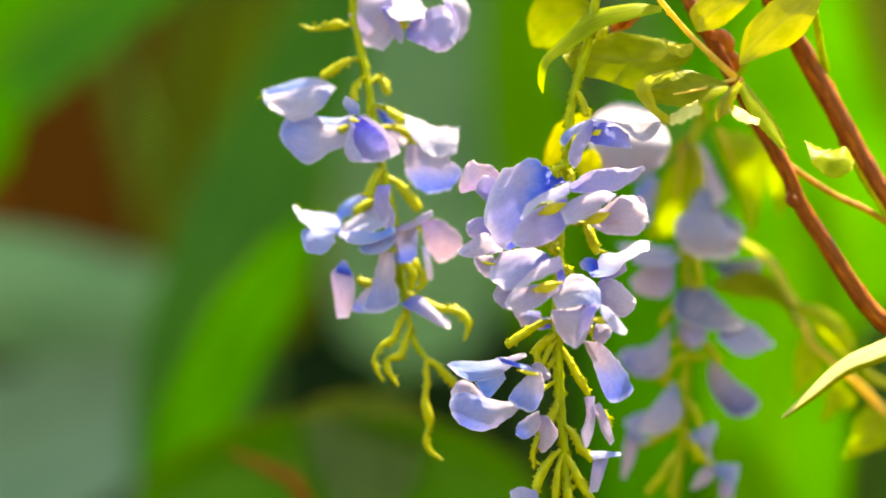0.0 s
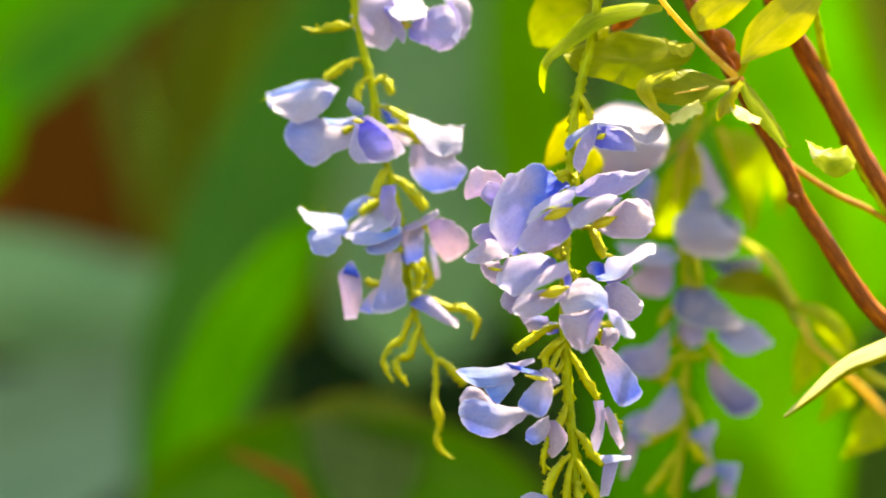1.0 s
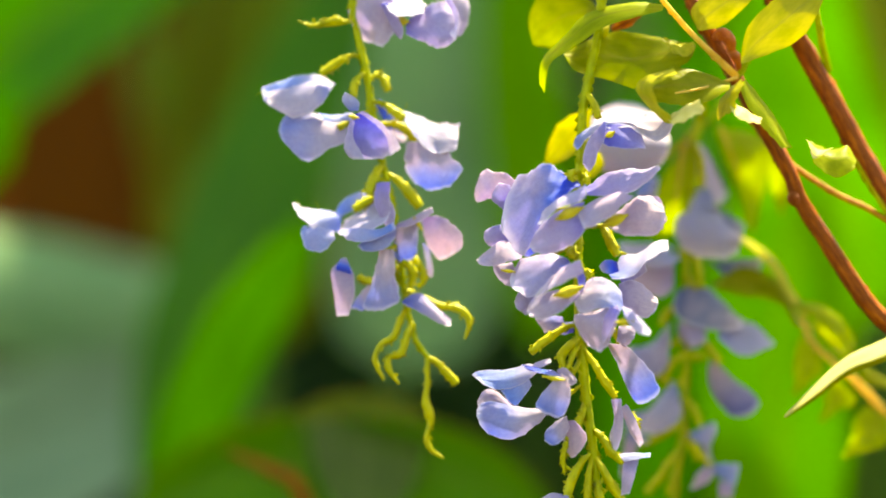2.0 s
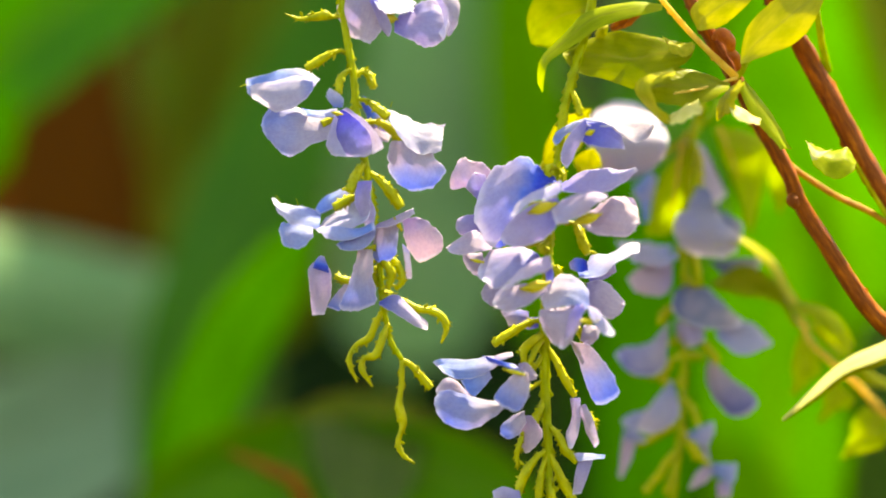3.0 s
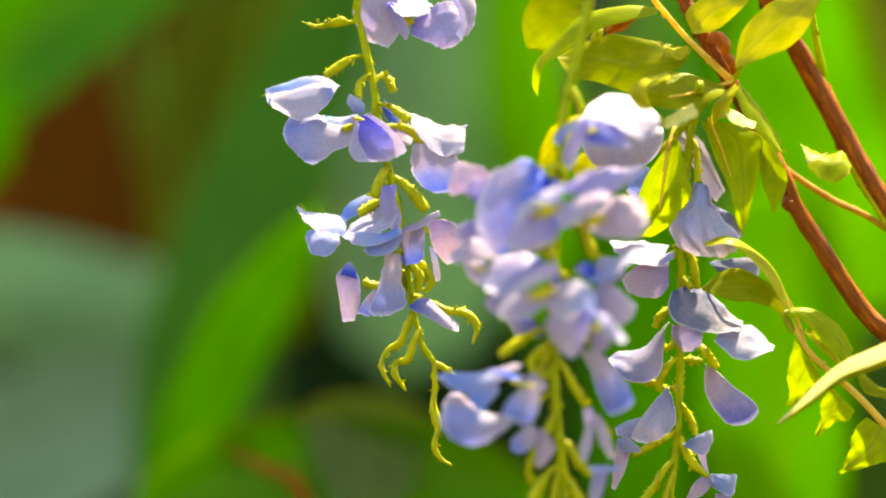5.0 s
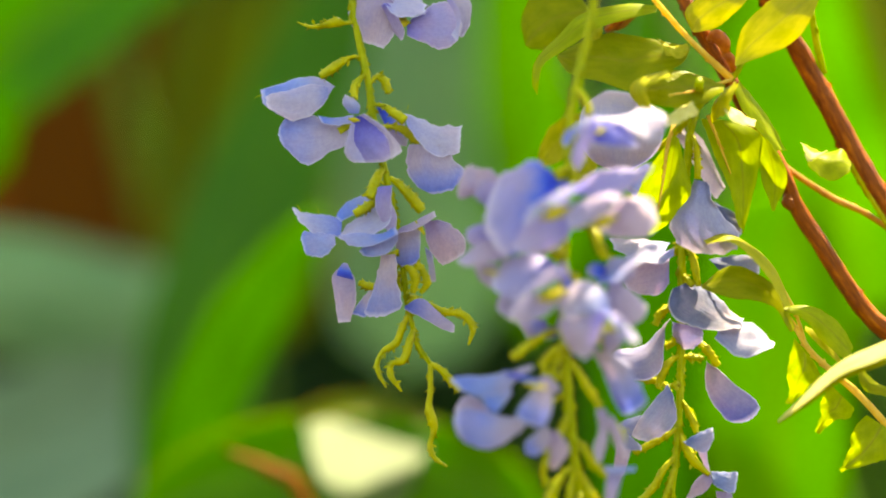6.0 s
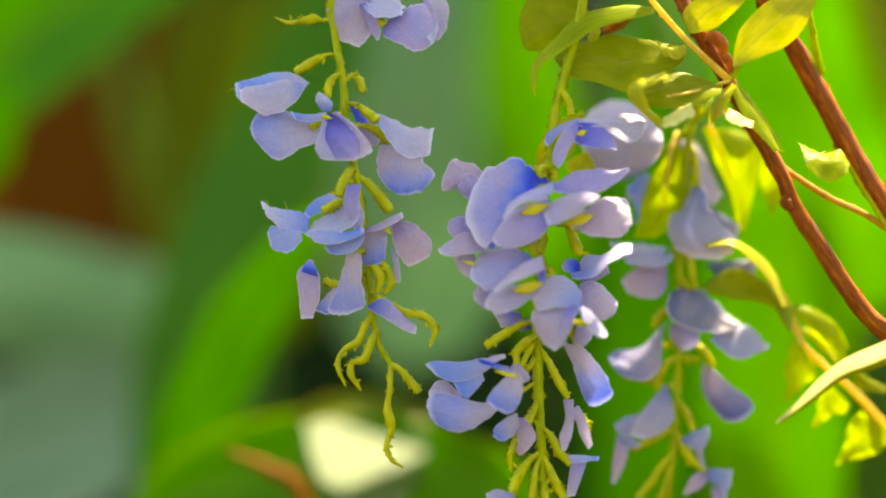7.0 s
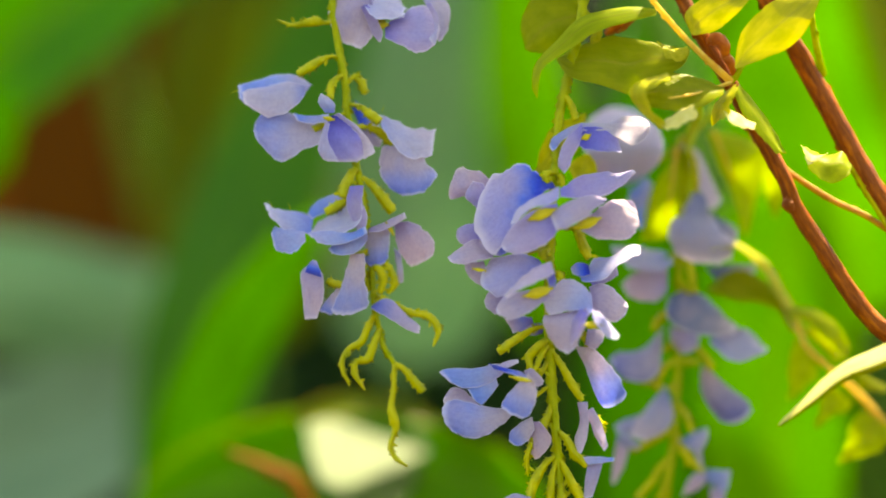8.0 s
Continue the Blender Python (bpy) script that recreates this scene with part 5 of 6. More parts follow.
vane(f, "wing_petal", LIL, [(-1.2, -1.0, -94.9), (3.5, -1.0, -93.5), (7.8, -1.0, -92.0)], [(-0.1, -3.0, -98.4), (3.9, -3.0, -97.7), (8.1, -3.0, -95.2)], 0.12)
f = flower(MIDDLE, [(-12.7, 0, -93.6), (-10.4, -4, -95.0), (-9.4, -5, -96.7)], (0.6, 1.2, 1.2), spot=((-3.9, -19, -110.0), (1.6, -19, -110.0), 3.9))
vane(f, "standard_petal", BLW, [(-0.3, -10.0, -105.8), (-1.0, -10.0, -101.3), (-4.0, -10.0, -97.9), (-8.8, -10.0, -96.2), (-12.9, -10.0, -98.5)], [(-1.6, -15.0, -106.8), (-4.2, -15.0, -105.8), (-9.4, -15.0, -106.0), (-13.4, -15.0, -107.3), (-15.7, -15.0, -104.2)], 0.12, tip=0.06)
vane(f, "standard_petal", PNK, [(-2.2, -13.0, -105.2), (-9.3, -13.0, -106.7), (-15.2, -13.0, -107.5), (-14.4, -13.0, -112.2), (-11.7, -13.0, -117.2)], [(-2.2, -18.0, -106.5), (-2.9, -18.0, -110.0), (-5.0, -18.0, -114.2), (-6.6, -18.0, -117.3), (-8.5, -18.0, -119.0)], 0.1)
vane(f, "wing_petal", LIL, [(-4.3, -17.0, -105.3), (-6.6, -17.0, -108.2), (-7.9, -17.0, -112.5), (-8.0, -17.0, -116.0)], [(-2.4, -20.0, -106.8), (-3.7, -20.0, -110.0), (-5.4, -20.0, -113.4), (-7.2, -20.0, -116.2)], 0.15)
vane(f, "keel_petal", PNK, [(-1.1, -5.0, -98.8), (3.2, -5.0, -97.7), (7.6, -5.0, -100.4), (10.4, -5.0, -103.6)], [(-0.3, -8.0, -106.7), (3.3, -8.0, -108.5), (6.7, -8.0, -109.6), (9.6, -8.0, -107.2)], 0.1, tip=0.1)
vane(f, "wing_petal", RIM, [(-1.4, -19.0, -105.3), (1.6, -19.0, -106.7), (4.8, -19.0, -110.0), (7.0, -19.0, -113.6)], [(-0.9, -22.0, -107.6), (0.4, -22.0, -110.7), (3.2, -22.0, -113.6), (6.1, -22.0, -114.4)], 0.12)
vane(f, "keel_petal", PNK, [(-1.8, -5.0, -111.9), (1.2, -5.0, -111.7), (4.0, -5.0, -112.6)], [(-2.7, -7.0, -116.4), (-0.1, -7.0, -118.1), (2.6, -7.0, -115.9)], 0.12)
f = flower(MIDDLE, [(-13.4, 0, -110.9), (-18.1, -2, -111.5), (-23.8, -3, -114.7), (-29.4, -4, -118.5)], (0.6, 0.9, 1.4, 1.2))
vane(f, "keel_petal", STD, [(-18.7, 2.0, -108.1), (-23.3, 2.0, -107.8), (-27.0, 2.0, -108.4)], [(-18.3, 0.0, -110.0), (-21.6, 0.0, -112.0), (-24.6, 0.0, -112.9)], 0.12)
vane(f, "keel_petal", STD, [(-15.0, 3.0, -110.0), (-18.2, 3.0, -110.2), (-21.4, 3.0, -111.6)], [(-15.4, 2.0, -113.2), (-18.2, 2.0, -113.7), (-20.9, 2.0, -113.3)], 0.12)
bud(MIDDLE, [(-13.4, 0, -114.8), (-16.7, -3, -116.8), (-19.9, -3, -120.3), (-19.0, -4, -124.8)], (0.6, 1.4, 1.5, 0.8))
bud(MIDDLE, [(-13.4, 0, -116.5), (-15.3, -3, -118.5), (-17.8, -4, -123.4), (-19.0, -4, -126.9)], (0.6, 0.9, 1.0, 0.8))
f = flower(MIDDLE, [(-13.1, 0, -120.1), (-16.3, -2, -125.3), (-19.9, -4, -126.0)], (0.6, 0.9, 1.2), spot=((-26.5, -11, -125.5), (-18.8, -11, -127.3), 2.5))
vane(f, "standard_petal", BLU, [(-25.7, -1.0, -122.4), (-30.5, -1.0, -122.5), (-37.6, -1.0, -123.8), (-44.7, -1.0, -123.6), (-47.8, -1.0, -124.8)], [(-26.9, -5.0, -123.7), (-29.8, -5.0, -126.3), (-34.1, -5.0, -128.7), (-40.2, -5.0, -129.4), (-44.8, -5.0, -127.4)], 0.07)
vane(f, "wing_petal", RIM, [(-30.0, -8.0, -123.8), (-28.1, -8.0, -121.5), (-23.6, -8.0, -120.5)], [(-29.0, -10.0, -124.0), (-26.2, -10.0, -122.9), (-23.3, -10.0, -121.6)], 0.12)
vane(f, "wing_petal", STD, [(-32.5, -9.0, -121.6), (-28.1, -9.0, -123.0), (-23.7, -9.0, -124.1), (-20.0, -9.0, -126.0)], [(-30.8, -13.0, -123.4), (-26.4, -13.0, -124.6), (-22.9, -13.0, -126.0), (-20.5, -13.0, -127.4)], 0.1)
vane(f, "keel_petal", BLU, [(-30.2, -4.0, -126.4), (-34.9, -4.0, -128.6), (-39.1, -4.0, -130.0)], [(-29.5, -6.0, -128.7), (-31.8, -6.0, -131.7), (-34.7, -6.0, -134.5), (-36.8, -6.0, -133.6)], 0.12)
vane(f, "wing_petal", TIP, [(-20.2, -10.0, -125.1), (-24.0, -10.0, -128.3), (-28.0, -10.0, -132.9), (-28.6, -10.0, -135.0)], [(-18.8, -14.0, -126.7), (-18.3, -14.0, -131.8), (-19.7, -14.0, -136.4), (-22.2, -14.0, -138.6)], 0.18, tip=0.06)
vane(f, "keel_petal", PNK, [(-21.8, -6.0, -124.4), (-19.3, -6.0, -123.7), (-17.3, -6.0, -125.2), (-15.5, -6.0, -127.3)], [(-20.5, -8.0, -127.1), (-18.7, -8.0, -128.5), (-17.3, -8.0, -129.1), (-15.9, -8.0, -128.3)], 0.12)
f = flower(MIDDLE, [(-13.1, 0, -128.9), (-18.1, -2, -132.3), (-22.5, -3, -133.7), (-26.6, -4, -135.0)], (0.5, 0.7, 0.9, 0.9))
vane(f, "standard_petal", TIP, [(-25.6, -5.0, -136.2), (-32.2, -5.0, -135.6), (-37.1, -5.0, -134.3), (-41.8, -5.0, -132.8), (-45.5, -5.0, -133.2)], [(-25.9, -7.0, -138.1), (-29.6, -7.0, -141.4), (-34.0, -7.0, -144.1), (-39.2, -7.0, -144.8), (-44.4, -7.0, -142.4)], 0.14, tip=0.16)
vane(f, "keel_petal", PNK, [(-36.1, 2.0, -135.1), (-39.8, 2.0, -131.0), (-43.7, 2.0, -129.7), (-46.4, 2.0, -133.1)], [(-35.3, 0.0, -136.0), (-39.2, 0.0, -135.3), (-42.7, 0.0, -135.1), (-46.1, 0.0, -136.1)], 0.1)
f = flower(MIDDLE, [(-12.7, 0, -134.2), (-14.2, -2, -138.5), (-16.4, -3, -142.4), (-19.6, -4, -146.6)], (0.6, 1.1, 1.4, 1.1))
vane(f, "wing_petal", TIP, [(-19.2, -4.0, -138.8), (-22.4, -4.0, -140.3), (-25.9, -4.0, -143.3), (-26.6, -4.0, -145.9)], [(-18.5, -6.0, -142.1), (-20.6, -6.0, -145.6), (-23.1, -6.0, -147.4), (-24.8, -6.0, -147.4)], 0.12)
vane(f, "wing_petal", PNK, [(-21.3, -3.0, -140.2), (-20.6, -3.0, -144.8), (-19.7, -3.0, -149.2), (-18.3, -3.0, -151.9)], [(-16.9, -6.0, -139.9), (-13.6, -6.0, -144.5), (-14.3, -6.0, -148.0), (-17.1, -6.0, -151.3)], 0.15)
bud(MIDDLE, [(-19.6, -4, -146.6), (-21.0, -4, -151.5), (-20.8, -4, -157.1)], (0.9, 0.9, 0.2))
f = flower(MIDDLE, [(-13.0, 1, -109.5), (-5.6, 0, -111.2), (-2.6, -2, -114.0), (-0.5, -3, -118.5)], (0.5, 0.8, 1.3, 1.2))
vane(f, "standard_petal", TIP, [(-6.1, -3.0, -116.1), (-2.0, -3.0, -124.3), (0.1, -3.0, -131.3), (2.6, -3.0, -136.2)], [(-0.6, -7.0, -117.3), (4.5, -7.0, -122.3), (8.1, -7.0, -127.5), (10.1, -7.0, -132.2)], 0.22, tip=0.1)
f = flower(MIDDLE, [(-12.7, 0, -118.3), (-9.6, -1, -123.5), (-6.5, -2, -129.1), (-3.6, -2, -134.1)], (0.7, 1.1, 1.5, 0.9))
vane(f, "wing_petal", RIM, [(-5.1, -3.0, -134.4), (-4.3, -3.0, -140.2), (-5.9, -3.0, -145.5), (-5.2, -3.0, -149.4)], [(-2.2, -5.0, -134.2), (-1.8, -5.0, -140.9), (-2.6, -5.0, -146.1), (-4.3, -5.0, -150.3)], 0.2)
vane(f, "wing_petal", RIM, [(-2.9, -4.0, -137.4), (-0.8, -4.0, -141.8), (0.4, -4.0, -145.3), (3.0, -4.0, -149.5)], [(-0.7, -6.0, -135.9), (1.7, -6.0, -139.9), (3.4, -6.0, -145.2), (4.1, -6.0, -148.0)], 0.2)
bud(MIDDLE, [(-1.9, -3, -137.2), (1.6, -3, -140.2), (3.3, -3, -144.2)], (0.5, 0.9, 0.5))
f = flower(MIDDLE, [(-11.7, 0, -143.0), (-8.2, -2, -146.4), (-5.8, -3, -150.7), (-2.6, -3, -154.4)], (0.6, 1.1, 1.4, 1.0))
vane(f, "standard_petal", BLU, [(-4.1, -2.0, -151.5), (0.6, -2.0, -151.4), (6.3, -2.0, -151.9)], [(-2.2, -5.0, -153.7), (1.3, -5.0, -153.3), (5.9, -5.0, -152.7)], 0.12)
vane(f, "wing_petal", PNK, [(-2.1, -3.0, -153.5), (-2.9, -3.0, -158.7), (-3.5, -3.0, -164.3)], [(2.4, -4.0, -153.4), (0.8, -4.0, -158.5), (-0.9, -4.0, -163.8)], 0.2)
f = flower(MIDDLE, [(-11.7, 0, -151.0), (-15.6, -2, -153.8), (-18.5, -3, -158.3), (-20.8, -4, -165.2)], (0.7, 1.1, 1.5, 1.2))
vane(f, "standard_petal", PNK, [(-20.1, -5.0, -163.6), (-24.9, -5.0, -162.4), (-28.3, -5.0, -163.7)], [(-19.3, -8.0, -166.1), (-24.0, -8.0, -166.8), (-28.2, -8.0, -165.3)], 0.15)
bud(MIDDLE, [(-11.3, 0, -151.8), (-13.2, -2, -157.0), (-13.9, -2, -164.0), (-14.6, -2, -171.0)], (0.7, 1.0, 1.3, 0.9))
bud(MIDDLE, [(-10.9, 0, -151.8), (-8.6, -2, -156.3), (-5.8, -2, -161.9), (-0.8, -2, -169.3)], (0.8, 1.2, 1.5, 1.0))
bud(MIDDLE, [(-10.6, 0, -158.9), (-10.0, -3, -163.9), (-9.0, -3, -170.9)], (0.7, 1.2, 1.0))

RIGHT = raceme("hanging wisteria raceme of lilac florets beneath its leaves, shade painted in as grey-blue", (0.0876, 0.8620, 1.3490), [(-1.5, -22, 5.9), (0.0, 0, 0.0), (-2.5, 0, -10.1), (-4.1, 0, -25.6), (-5.4, 0, -41.1), (-5.6, 0, -52.7), (-6.0, 0, -72.1), (-6.0, 0, -87.6), (-6.4, 0, -99.3), (-7.0, 0, -110.9), (-7.9, 0, -122.5), (-9.7, 0, -136.1), (-10.9, 0, -147.7)], (0.0015, 0.0014, 0.0013, 0.0010))
f = flower(RIGHT, [(-0.8, 0, -3.3), (-6.7, 3, -9.9), (-14.3, 5, -15.7), (-22.1, 5, -19.6)], (0.6, 0.8, 1.0, 1.2))
vane(f, "standard_petal", WHT, [(-27.9, 0.0, -23.4), (-36.7, -8.0, -19.8), (-41.1, -11.0, -11.5), (-39.2, 2.0, -1.3), (-31.8, 14.0, 4.7)], [(-23.6, 0.0, -23.4), (-16.1, -8.0, -18.6), (-12.6, -11.0, -11.1), (-14.1, 2.0, -1.9), (-21.2, 14.0, 4.2)], 0.1, tip=0.06, ruffle=0.02)
vane(f, "wing_petal", BLU, [(-18.0, 3.0, -31.5), (-23.1, 3.0, -28.6), (-23.8, 3.0, -26.3)], [(-15.4, 1.0, -23.9), (-17.3, 1.0, -20.9), (-20.0, 1.0, -22.1)], 0.12)
vane(f, "keel_petal", BLU, [(-24.3, 5.0, -28.6), (-21.4, 5.0, -32.5), (-20.4, 5.0, -39.3)], [(-15.5, 4.0, -26.7), (-15.6, 4.0, -32.6), (-17.6, 4.0, -39.3)], 0.12)
f = flower(RIGHT, [(-2.7, 0, -10.1), (-1.0, -2, -13.3), (-0.3, -3, -19.9), (-0.3, -3, -26.1)], (0.6, 0.8, 1.2, 1.2))
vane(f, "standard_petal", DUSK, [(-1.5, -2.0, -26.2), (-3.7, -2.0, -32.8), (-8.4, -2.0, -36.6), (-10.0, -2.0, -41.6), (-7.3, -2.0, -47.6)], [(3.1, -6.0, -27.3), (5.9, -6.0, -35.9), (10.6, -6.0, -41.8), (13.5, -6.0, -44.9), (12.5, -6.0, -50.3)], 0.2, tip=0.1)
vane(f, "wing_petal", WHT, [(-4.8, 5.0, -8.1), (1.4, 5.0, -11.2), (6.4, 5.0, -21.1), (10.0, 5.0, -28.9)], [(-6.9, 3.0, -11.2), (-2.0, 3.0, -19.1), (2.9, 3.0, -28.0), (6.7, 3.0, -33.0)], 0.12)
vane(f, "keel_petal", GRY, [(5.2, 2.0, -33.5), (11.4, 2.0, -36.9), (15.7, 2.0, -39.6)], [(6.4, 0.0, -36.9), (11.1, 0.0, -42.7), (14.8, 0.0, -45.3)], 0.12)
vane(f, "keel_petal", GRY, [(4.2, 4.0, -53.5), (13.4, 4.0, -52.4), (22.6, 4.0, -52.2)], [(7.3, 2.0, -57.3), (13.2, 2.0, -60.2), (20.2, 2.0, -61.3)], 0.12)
f = flower(RIGHT, [(-5.4, 0, -45.0), (-6.9, 1, -48.9), (-8.8, 1, -52.0)], (0.6, 0.9, 1.2))
vane(f, "wing_petal", WHT, [(-8.4, -3.0, -49.9), (-14.5, -3.0, -51.8), (-20.2, -3.0, -51.2), (-25.5, -3.0, -52.9)], [(-9.0, -9.0, -52.2), (-14.0, -9.0, -55.1), (-19.8, -9.0, -54.6), (-24.8, -9.0, -53.7)], 0.1)
vane(f, "wing_petal", PNK, [(-10.1, -2.0, -53.4), (-16.3, -2.0, -54.2), (-22.1, -2.0, -55.8), (-26.4, -2.0, -59.7)], [(-10.4, -5.0, -61.9), (-13.8, -5.0, -65.7), (-19.5, -5.0, -65.8), (-24.6, -5.0, -64.1)], 0.14)
vane(f, "standard_petal", WHT, [(-9.5, 4.0, -48.0), (-19.6, 4.0, -46.9), (-30.3, 4.0, -46.2)], [(-12.2, -4.0, -52.2), (-20.3, -4.0, -53.3), (-29.1, -4.0, -50.1)], 0.12)
bud(RIGHT, [(-5.4, 0, -48.9), (-2.9, -2, -50.4), (-1.5, -3, -55.6), (-0.3, -3, -62.8)], (0.6, 1.1, 1.5, 1.0))
f = flower(RIGHT, [(-5.8, 0, -58.5), (-4.3, -2, -60.1), (-2.3, -4, -62.4)], (0.6, 0.9, 1.1))
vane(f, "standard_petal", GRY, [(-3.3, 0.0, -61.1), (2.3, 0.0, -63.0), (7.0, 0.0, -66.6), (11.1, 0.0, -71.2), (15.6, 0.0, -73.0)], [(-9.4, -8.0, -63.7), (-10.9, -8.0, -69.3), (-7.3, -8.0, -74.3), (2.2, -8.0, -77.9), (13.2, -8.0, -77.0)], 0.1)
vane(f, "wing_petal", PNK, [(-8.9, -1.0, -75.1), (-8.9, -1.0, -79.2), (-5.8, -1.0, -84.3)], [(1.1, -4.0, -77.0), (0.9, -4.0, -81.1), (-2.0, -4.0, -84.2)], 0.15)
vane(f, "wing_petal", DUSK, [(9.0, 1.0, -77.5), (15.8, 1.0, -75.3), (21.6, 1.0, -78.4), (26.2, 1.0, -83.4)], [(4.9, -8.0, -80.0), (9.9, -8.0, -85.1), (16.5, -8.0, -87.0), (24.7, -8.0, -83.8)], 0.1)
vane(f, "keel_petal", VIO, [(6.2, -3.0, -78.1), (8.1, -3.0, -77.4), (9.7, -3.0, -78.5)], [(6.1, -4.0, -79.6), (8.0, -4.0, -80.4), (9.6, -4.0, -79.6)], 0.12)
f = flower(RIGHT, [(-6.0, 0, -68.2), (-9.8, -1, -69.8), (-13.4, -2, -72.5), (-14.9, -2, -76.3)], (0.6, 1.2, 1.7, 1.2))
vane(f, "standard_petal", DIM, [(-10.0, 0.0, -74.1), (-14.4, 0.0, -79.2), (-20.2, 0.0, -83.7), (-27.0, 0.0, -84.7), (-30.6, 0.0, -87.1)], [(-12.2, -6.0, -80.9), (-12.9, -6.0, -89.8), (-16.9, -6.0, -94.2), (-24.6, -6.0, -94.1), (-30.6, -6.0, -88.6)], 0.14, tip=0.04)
bud(RIGHT, [(-6.0, 0, -86.5), (-9.9, -2, -88.7), (-13.0, -2, -93.7), (-14.1, -2, -98.0)], (0.6, 1.2, 1.6, 0.8))
bud(RIGHT, [(-5.9, 1, -76.0), (-9.0, -1, -82.2), (-11.7, -1, -83.3)], (0.5, 1.0, 0.7))
f = flower(RIGHT, [(-5.8, 0, -79.9), (-0.1, -1, -81.8), (2.9, -2, -84.8), (6.4, -2, -90.2)], (0.6, 0.9, 1.5, 1.2))
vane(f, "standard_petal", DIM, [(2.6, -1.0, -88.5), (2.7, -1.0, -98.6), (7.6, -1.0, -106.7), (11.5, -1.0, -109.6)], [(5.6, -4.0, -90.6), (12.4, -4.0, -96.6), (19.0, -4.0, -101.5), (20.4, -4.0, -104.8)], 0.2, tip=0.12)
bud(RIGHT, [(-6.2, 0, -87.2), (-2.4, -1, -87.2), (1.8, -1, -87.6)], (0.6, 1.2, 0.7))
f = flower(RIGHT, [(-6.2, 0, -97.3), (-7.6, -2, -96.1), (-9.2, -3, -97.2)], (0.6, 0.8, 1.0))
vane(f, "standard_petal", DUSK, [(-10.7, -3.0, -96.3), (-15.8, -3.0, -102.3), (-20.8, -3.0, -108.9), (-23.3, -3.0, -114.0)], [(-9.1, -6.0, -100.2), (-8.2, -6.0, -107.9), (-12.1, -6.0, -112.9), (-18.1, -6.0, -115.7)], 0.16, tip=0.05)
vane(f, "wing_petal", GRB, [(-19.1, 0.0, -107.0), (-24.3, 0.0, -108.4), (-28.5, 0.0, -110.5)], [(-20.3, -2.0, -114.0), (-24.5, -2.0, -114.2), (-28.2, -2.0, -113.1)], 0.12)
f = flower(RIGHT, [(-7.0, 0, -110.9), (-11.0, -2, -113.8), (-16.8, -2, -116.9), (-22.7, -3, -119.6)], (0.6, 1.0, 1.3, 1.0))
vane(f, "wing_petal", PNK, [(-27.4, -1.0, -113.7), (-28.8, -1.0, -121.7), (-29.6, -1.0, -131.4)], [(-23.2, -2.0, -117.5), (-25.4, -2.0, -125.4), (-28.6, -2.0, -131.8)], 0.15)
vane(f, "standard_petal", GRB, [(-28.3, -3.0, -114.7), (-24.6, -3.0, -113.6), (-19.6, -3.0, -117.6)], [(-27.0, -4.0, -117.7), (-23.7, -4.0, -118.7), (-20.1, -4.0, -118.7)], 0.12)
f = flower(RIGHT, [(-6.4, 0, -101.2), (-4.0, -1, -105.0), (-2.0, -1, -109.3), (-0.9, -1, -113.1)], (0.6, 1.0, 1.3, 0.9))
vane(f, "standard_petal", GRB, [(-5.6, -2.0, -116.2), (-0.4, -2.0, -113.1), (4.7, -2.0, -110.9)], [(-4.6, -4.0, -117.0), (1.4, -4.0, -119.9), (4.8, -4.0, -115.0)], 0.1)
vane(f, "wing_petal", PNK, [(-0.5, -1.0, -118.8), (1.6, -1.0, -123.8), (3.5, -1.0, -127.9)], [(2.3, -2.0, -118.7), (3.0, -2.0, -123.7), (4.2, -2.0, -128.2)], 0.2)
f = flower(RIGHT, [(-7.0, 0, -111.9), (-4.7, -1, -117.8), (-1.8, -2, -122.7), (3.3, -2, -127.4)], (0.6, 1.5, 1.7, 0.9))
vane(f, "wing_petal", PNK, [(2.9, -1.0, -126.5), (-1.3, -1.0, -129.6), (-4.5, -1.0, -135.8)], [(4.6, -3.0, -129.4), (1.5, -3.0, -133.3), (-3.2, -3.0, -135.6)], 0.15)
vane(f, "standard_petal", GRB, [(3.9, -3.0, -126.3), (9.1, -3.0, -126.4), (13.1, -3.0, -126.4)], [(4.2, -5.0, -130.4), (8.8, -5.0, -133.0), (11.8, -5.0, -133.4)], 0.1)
vane(f, "keel_petal", PNK, [(5.9, -1.0, -133.0), (6.1, -1.0, -135.5), (6.3, -1.0, -138.8)], [(11.2, -2.0, -133.7), (11.0, -2.0, -136.2), (10.5, -2.0, -138.9)], 0.15)
bud(RIGHT, [(-7.8, 0, -121.0), (-11.8, -2, -124.7), (-15.7, -2, -131.3), (-20.7, -2, -137.1)], (0.7, 1.1, 1.5, 1.0))
bud(RIGHT, [(-8.1, 0, -124.5), (-10.3, -2, -130.1), (-12.6, -2, -137.8)], (0.7, 1.2, 0.9))
bud(RIGHT, [(-7.4, 0, -107.0), (-11.1, 2, -97.4), (-16.5, 2, -95.1), (-25.1, 2, -93.9)], (0.5, 0.8, 1.2, 0.9))


# ---- unseen leaves added above the view to cast shade and swing aside ----
def overhanging(place, size, foot, wide=0.9):
    ob = broad_leaf("unseen dark leaf on a long stalk, added to cast shade", DARKB, [Vector((-size * 0.5, 0, 0)), Vector((0, 0, 0.01)), Vector((size * 0.3, 0.01, 0.005)), Vector((size * 0.5, 0.0, 0))], size * wide, (-.2, -.3, 1), 0.03, foot=Vector(foot) - Vector(place), name="added_shade_leaf", pointed=False)
    ob.location = place
    return ob


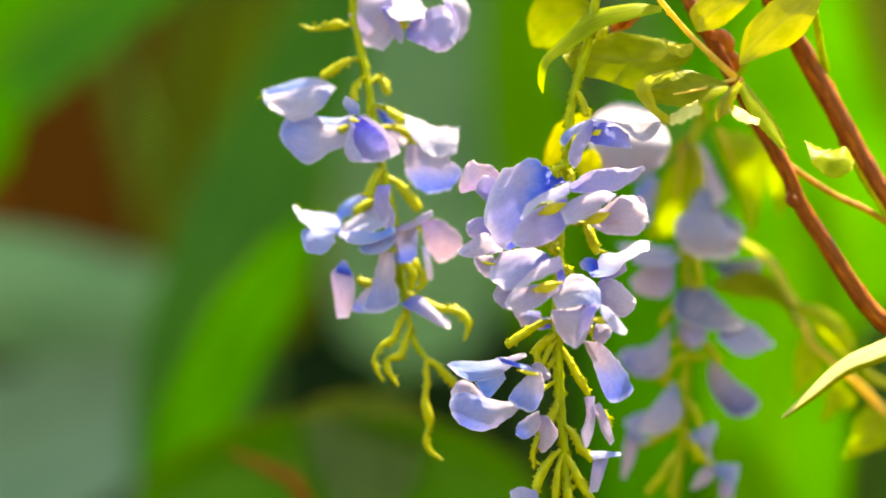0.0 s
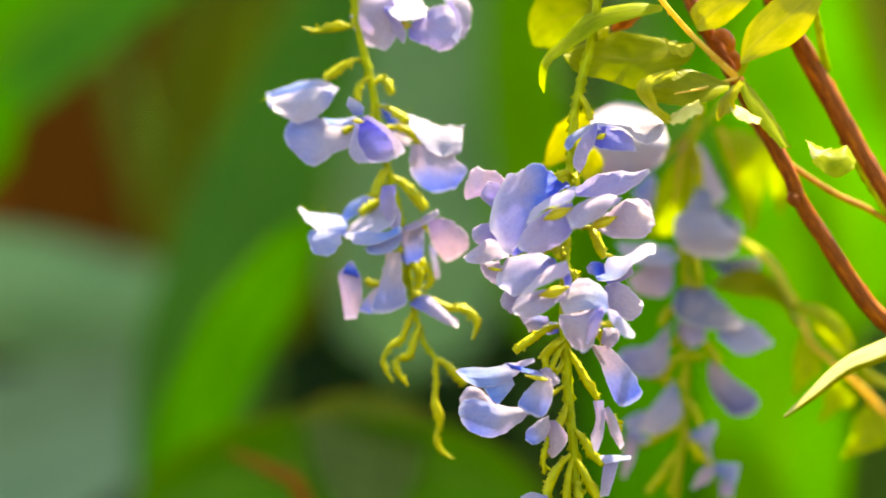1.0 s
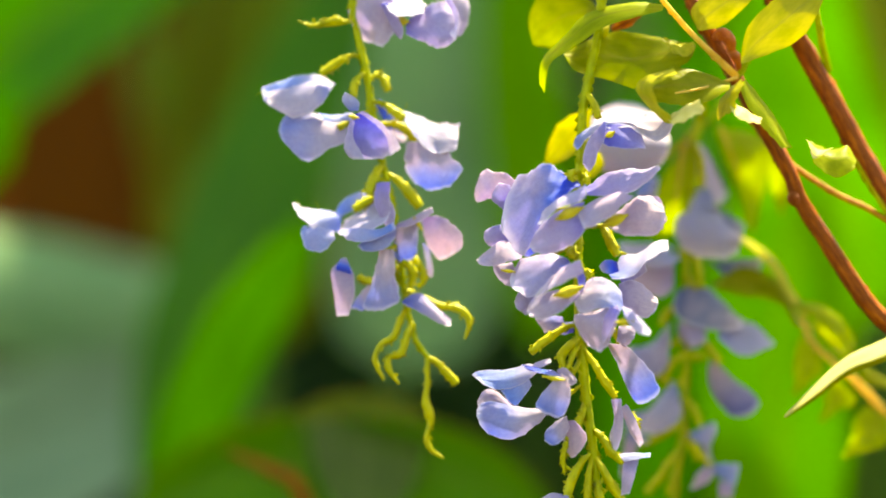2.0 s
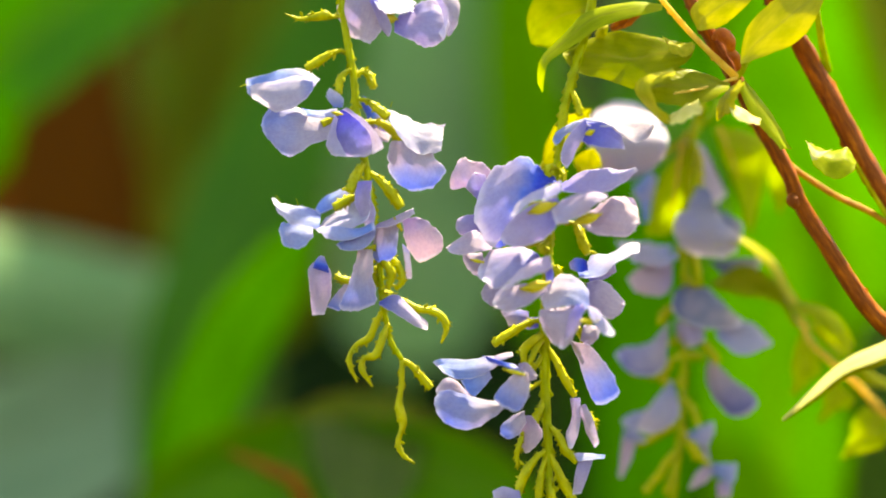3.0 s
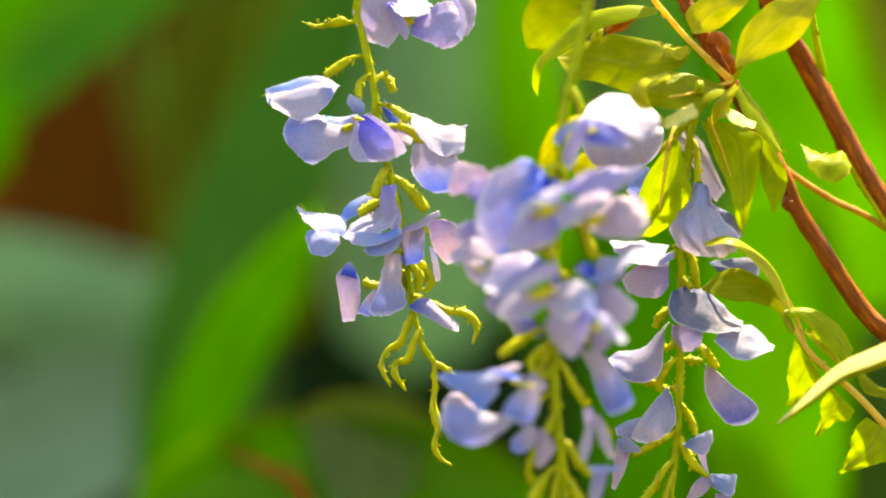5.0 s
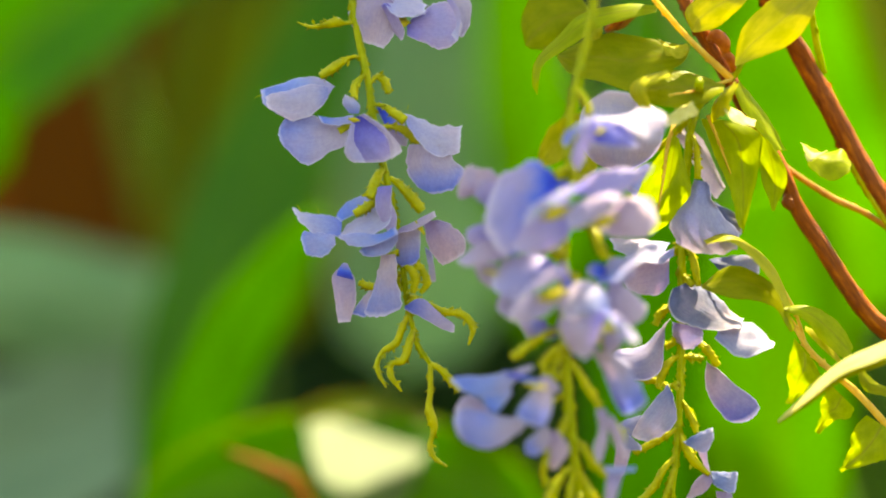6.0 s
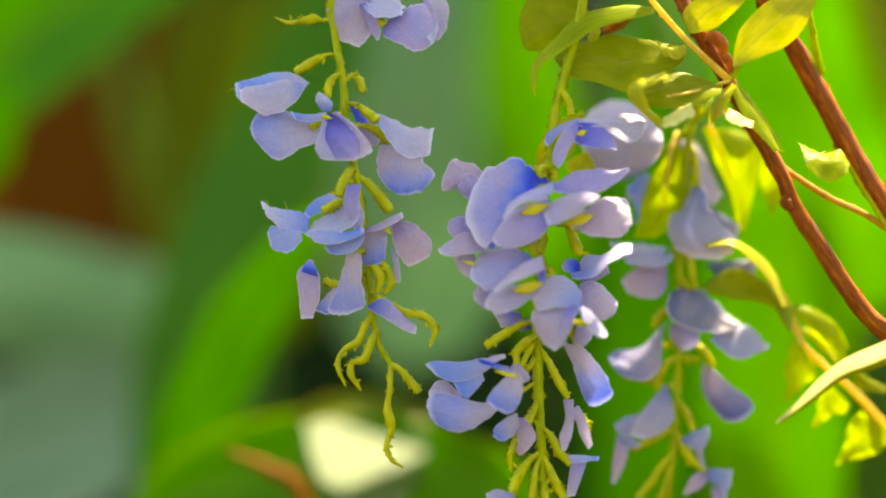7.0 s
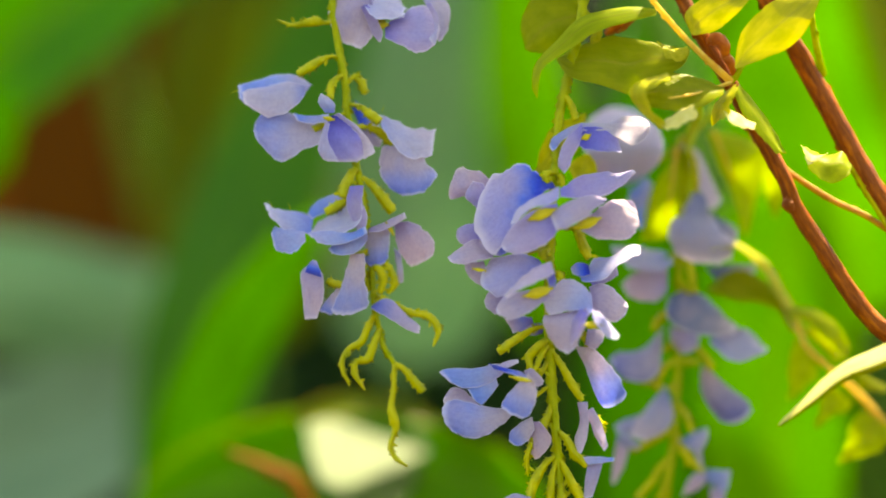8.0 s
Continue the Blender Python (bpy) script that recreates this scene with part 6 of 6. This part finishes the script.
SHADE_LEFT = overhanging((-0.075, 1.31, 1.52), 0.26, (0.10, 2.2, -0.02), 0.55)
SHADE = overhanging((0.105, 1.15, 1.65), 0.20, (0.62, 1.6, -0.02))
SHADE_FAR = overhanging((0.160, 1.40, 1.72), 0.14, (0.85, 1.9, -0.02))


# ---- the sway in the wind, with depth shifts in place of refocusing ----
def eased(rows, t):
    """A value between rows of (seconds, value), easing in and out."""
    for (t0, a), (t1, b) in zip(rows, rows[1:]):
        if t <= t1:
            k = max(0.0, (t - t0) / (t1 - t0))
            return a + (b - a) * k * k * (3 - 2 * k)
    return rows[-1][1]


def sway(thing, size, plane, middle, depths, rows):
    """Swing a hanging thing: rows of (seconds, x, z, lean) on an upright plane before the eye, and depths of (seconds,
    y), the distance to which it shifts to go in or out of focus. middle: the point of the thing, in its own
    millimetres, that keeps its place in the camera's view."""
    thing.scale = (size, size, size)
    eye, centre = Vector(EYE), mm(middle)
    times = sorted({t for t, *_ in rows} | {t for t, _ in depths})
    made = []
    for t in times:
        k = next((i for i in range(1, len(rows)) if t <= rows[i][0]), len(rows) - 1)
        a, b = rows[k - 1], rows[k]
        f = (t - a[0]) / (b[0] - a[0])
        x, z, lean = (p + (q - p) * f for p, q in zip(a[1:], b[1:]))
        turn = Euler((0, radians(lean), 0)).to_matrix()
        there = Vector((x, plane, z)) + turn @ centre
        there = eye + (there - eye) * (eased(depths, t) / plane)
        made.append((t, Matrix.Translation(there - turn @ centre * size) @ turn.to_4x4()))
    walk(thing, made)


# the middle and right racemes near the eye and return, imitating a focus shift
def motions():
    sway(LEFT, 0.805 / 0.810, 0.810, (8, 0, -75), [(0.0, 0.823), (1.5, 0.823), (2.9, 0.806), (6.5, 0.804), (8.0, 0.811)], [
        (0, -0.0305, 1.3908, -2.46), (0.25, -0.0331, 1.3913, -2.26), (0.5, -0.0308, 1.3910, -2.12), (1, -0.0302, 1.3905, -3.63), (1.25, -0.0305, 1.3903, -3.53),
        (1.5, -0.0297, 1.3907, -3.78), (2.8, -0.0334, 1.3925, -0.25), (3, -0.0337, 1.3925, -0.25), (3.5, -0.0290, 1.3913, 0.00), (3.75, -0.0264, 1.3909, -1.60),
        (4, -0.0288, 1.3909, -2.04), (4.25, -0.0340, 1.3907, -0.94), (4.5, -0.0326, 1.3907, -1.14), (4.7, -0.0297, 1.3907, -2.34), (5.8, -0.0288, 1.3904, -3.19),
        (6, -0.0306, 1.3904, -2.89), (6.25, -0.0344, 1.3915, -1.24), (6.5, -0.0322, 1.3915, -1.64), (6.8, -0.0338, 1.3913, -0.72), (7, -0.0371, 1.3913, -0.12),
        (7.25, -0.0362, 1.3905, -1.65), (7.5, -0.0333, 1.3898, -2.45), (7.75, -0.0371, 1.3910, -0.26), (8, -0.0366, 1.3910, -0.46)])
    sway(MIDDLE, 0.808 / 0.785, 0.785, (-10, 0, -95), [(0.0, 0.807), (2.8, 0.805), (3.2, 0.799), (3.5, 0.791), (4.0, 0.780), (4.4, 0.768), (6.5, 0.767), (6.8, 0.783), (7.0, 0.798), (7.4, 0.803), (8.0, 0.804)], [
        (0, 0.0491, 1.3885, 0.00), (0.5, 0.0490, 1.3872, 0.31), (1, 0.0494, 1.3873, -1.07), (1.5, 0.0500, 1.3884, -0.06), (1.7, 0.0504, 1.3878, -3.06),
        (2.8, 0.0490, 1.3881, -0.37), (3, 0.0483, 1.3882, 1.55), (3.5, 0.0497, 1.3884, 0.49), (4, 0.0484, 1.3873, -1.16), (4.5, 0.0463, 1.3871, -0.17),
        (6, 0.0482, 1.3867, -1.72), (6.5, 0.0463, 1.3887, -0.52), (7, 0.0454, 1.3879, 1.22), (7.5, 0.0457, 1.3868, 0.81), (8, 0.0450, 1.3870, -0.82)])
    depths = [(0.0, 0.854), (2.8, 0.852), (3.5, 0.840), (4.0, 0.816), (4.4, 0.806), (6.5, 0.804), (6.8, 0.816), (7.0, 0.834), (7.4, 0.846), (8.0, 0.848)]
    sway(RIGHT, 0.804 / 0.862, 0.862, (-5, 0, -75), depths, [
        (0, 0.0886, 1.3498, -0.38), (0.5, 0.0881, 1.3500, -0.44), (1, 0.0880, 1.3501, -0.67), (1.5, 0.0888, 1.3500, -0.41), (3, 0.0884, 1.3503, -0.09),
        (3.5, 0.0890, 1.3501, 0.55), (4, 0.0886, 1.3500, -0.17), (4.5, 0.0876, 1.3490, 0.00), (6, 0.0873, 1.3501, -0.24), (6.5, 0.0871, 1.3503, 0.18),
        (7, 0.0868, 1.3493, 0.08), (7.5, 0.0869, 1.3485, 0.17), (8, 0.0870, 1.3482, 0.34)])
    sway(SPRAY, 0.798 / 0.838, 0.838, (35, 0, -100), [(t, 0.798 + (y - 0.804) * 1.2) for t, y in depths], [
        (0, 0.0788, 1.3873, -0.28), (0.5, 0.0790, 1.3879, 0.04), (1, 0.0793, 1.3878, 0.09), (1.5, 0.0796, 1.3879, 0.09), (3, 0.0793, 1.3880, 0.24),
        (3.5, 0.0798, 1.3880, 0.46), (4, 0.0791, 1.3876, 0.14), (4.5, 0.0779, 1.3865, 0.12), (6, 0.0771, 1.3873, 0.03), (6.5, 0.0770, 1.3877, 0.08),
        (7, 0.0765, 1.3869, 0.00), (7.5, 0.0769, 1.3863, -0.01), (8, 0.0772, 1.3862, -0.16)])
    sway(VINE, 0.808 / 0.838, 0.838, (30, 0, -40), [(0.0, 0.816), (1.5, 0.816), (3.2, 0.809), (8.0, 0.808)], [
        (0, 0.0789, 1.3878, 0.18), (0.5, 0.0789, 1.3879, 0.06), (1, 0.0792, 1.3880, 0.09), (1.5, 0.0795, 1.3882, 0.05), (3, 0.0795, 1.3880, 0.46),
        (3.5, 0.0798, 1.3880, 0.46), (4, 0.0797, 1.3876, 0.44), (4.5, 0.0784, 1.3868, 0.45), (6, 0.0777, 1.3874, 0.28), (6.5, 0.0777, 1.3879, 0.39),
        (7, 0.0769, 1.3870, 0.09), (7.5, 0.0774, 1.3863, -0.01), (8, 0.0776, 1.3864, 0.12)])
    rest, aside = pose(-0.075, 1.310, 1.52), pose(-0.073, 1.362, 1.538, 3, 0, 0)
    walk(SHADE_LEFT, [
        (0.0, rest), (1.0, rest), (1.2, aside), (1.5, aside), (3.1, aside), (3.4, rest), (3.6, rest),
        (3.8, aside), (4.7, aside), (5.6, rest), (8.0, rest)])
    walk(SHADE, [
        (0.0, pose(0.105, 1.15, 1.65)), (4.7, pose(0.105, 1.15, 1.65)),
        (5.6, pose(0.090, 0.988, 1.70)), (8.0, pose(0.084, 0.988, 1.70))])
    walk(SHADE_FAR, [
        (0.0, pose(0.160, 1.40, 1.72)), (4.7, pose(0.160, 1.40, 1.72)), (5.6, pose(0.56, 1.46, 1.80, 0, -12, 14)), (8.0, pose(0.565, 1.46, 1.80, 0, -12, 15))])


motions()
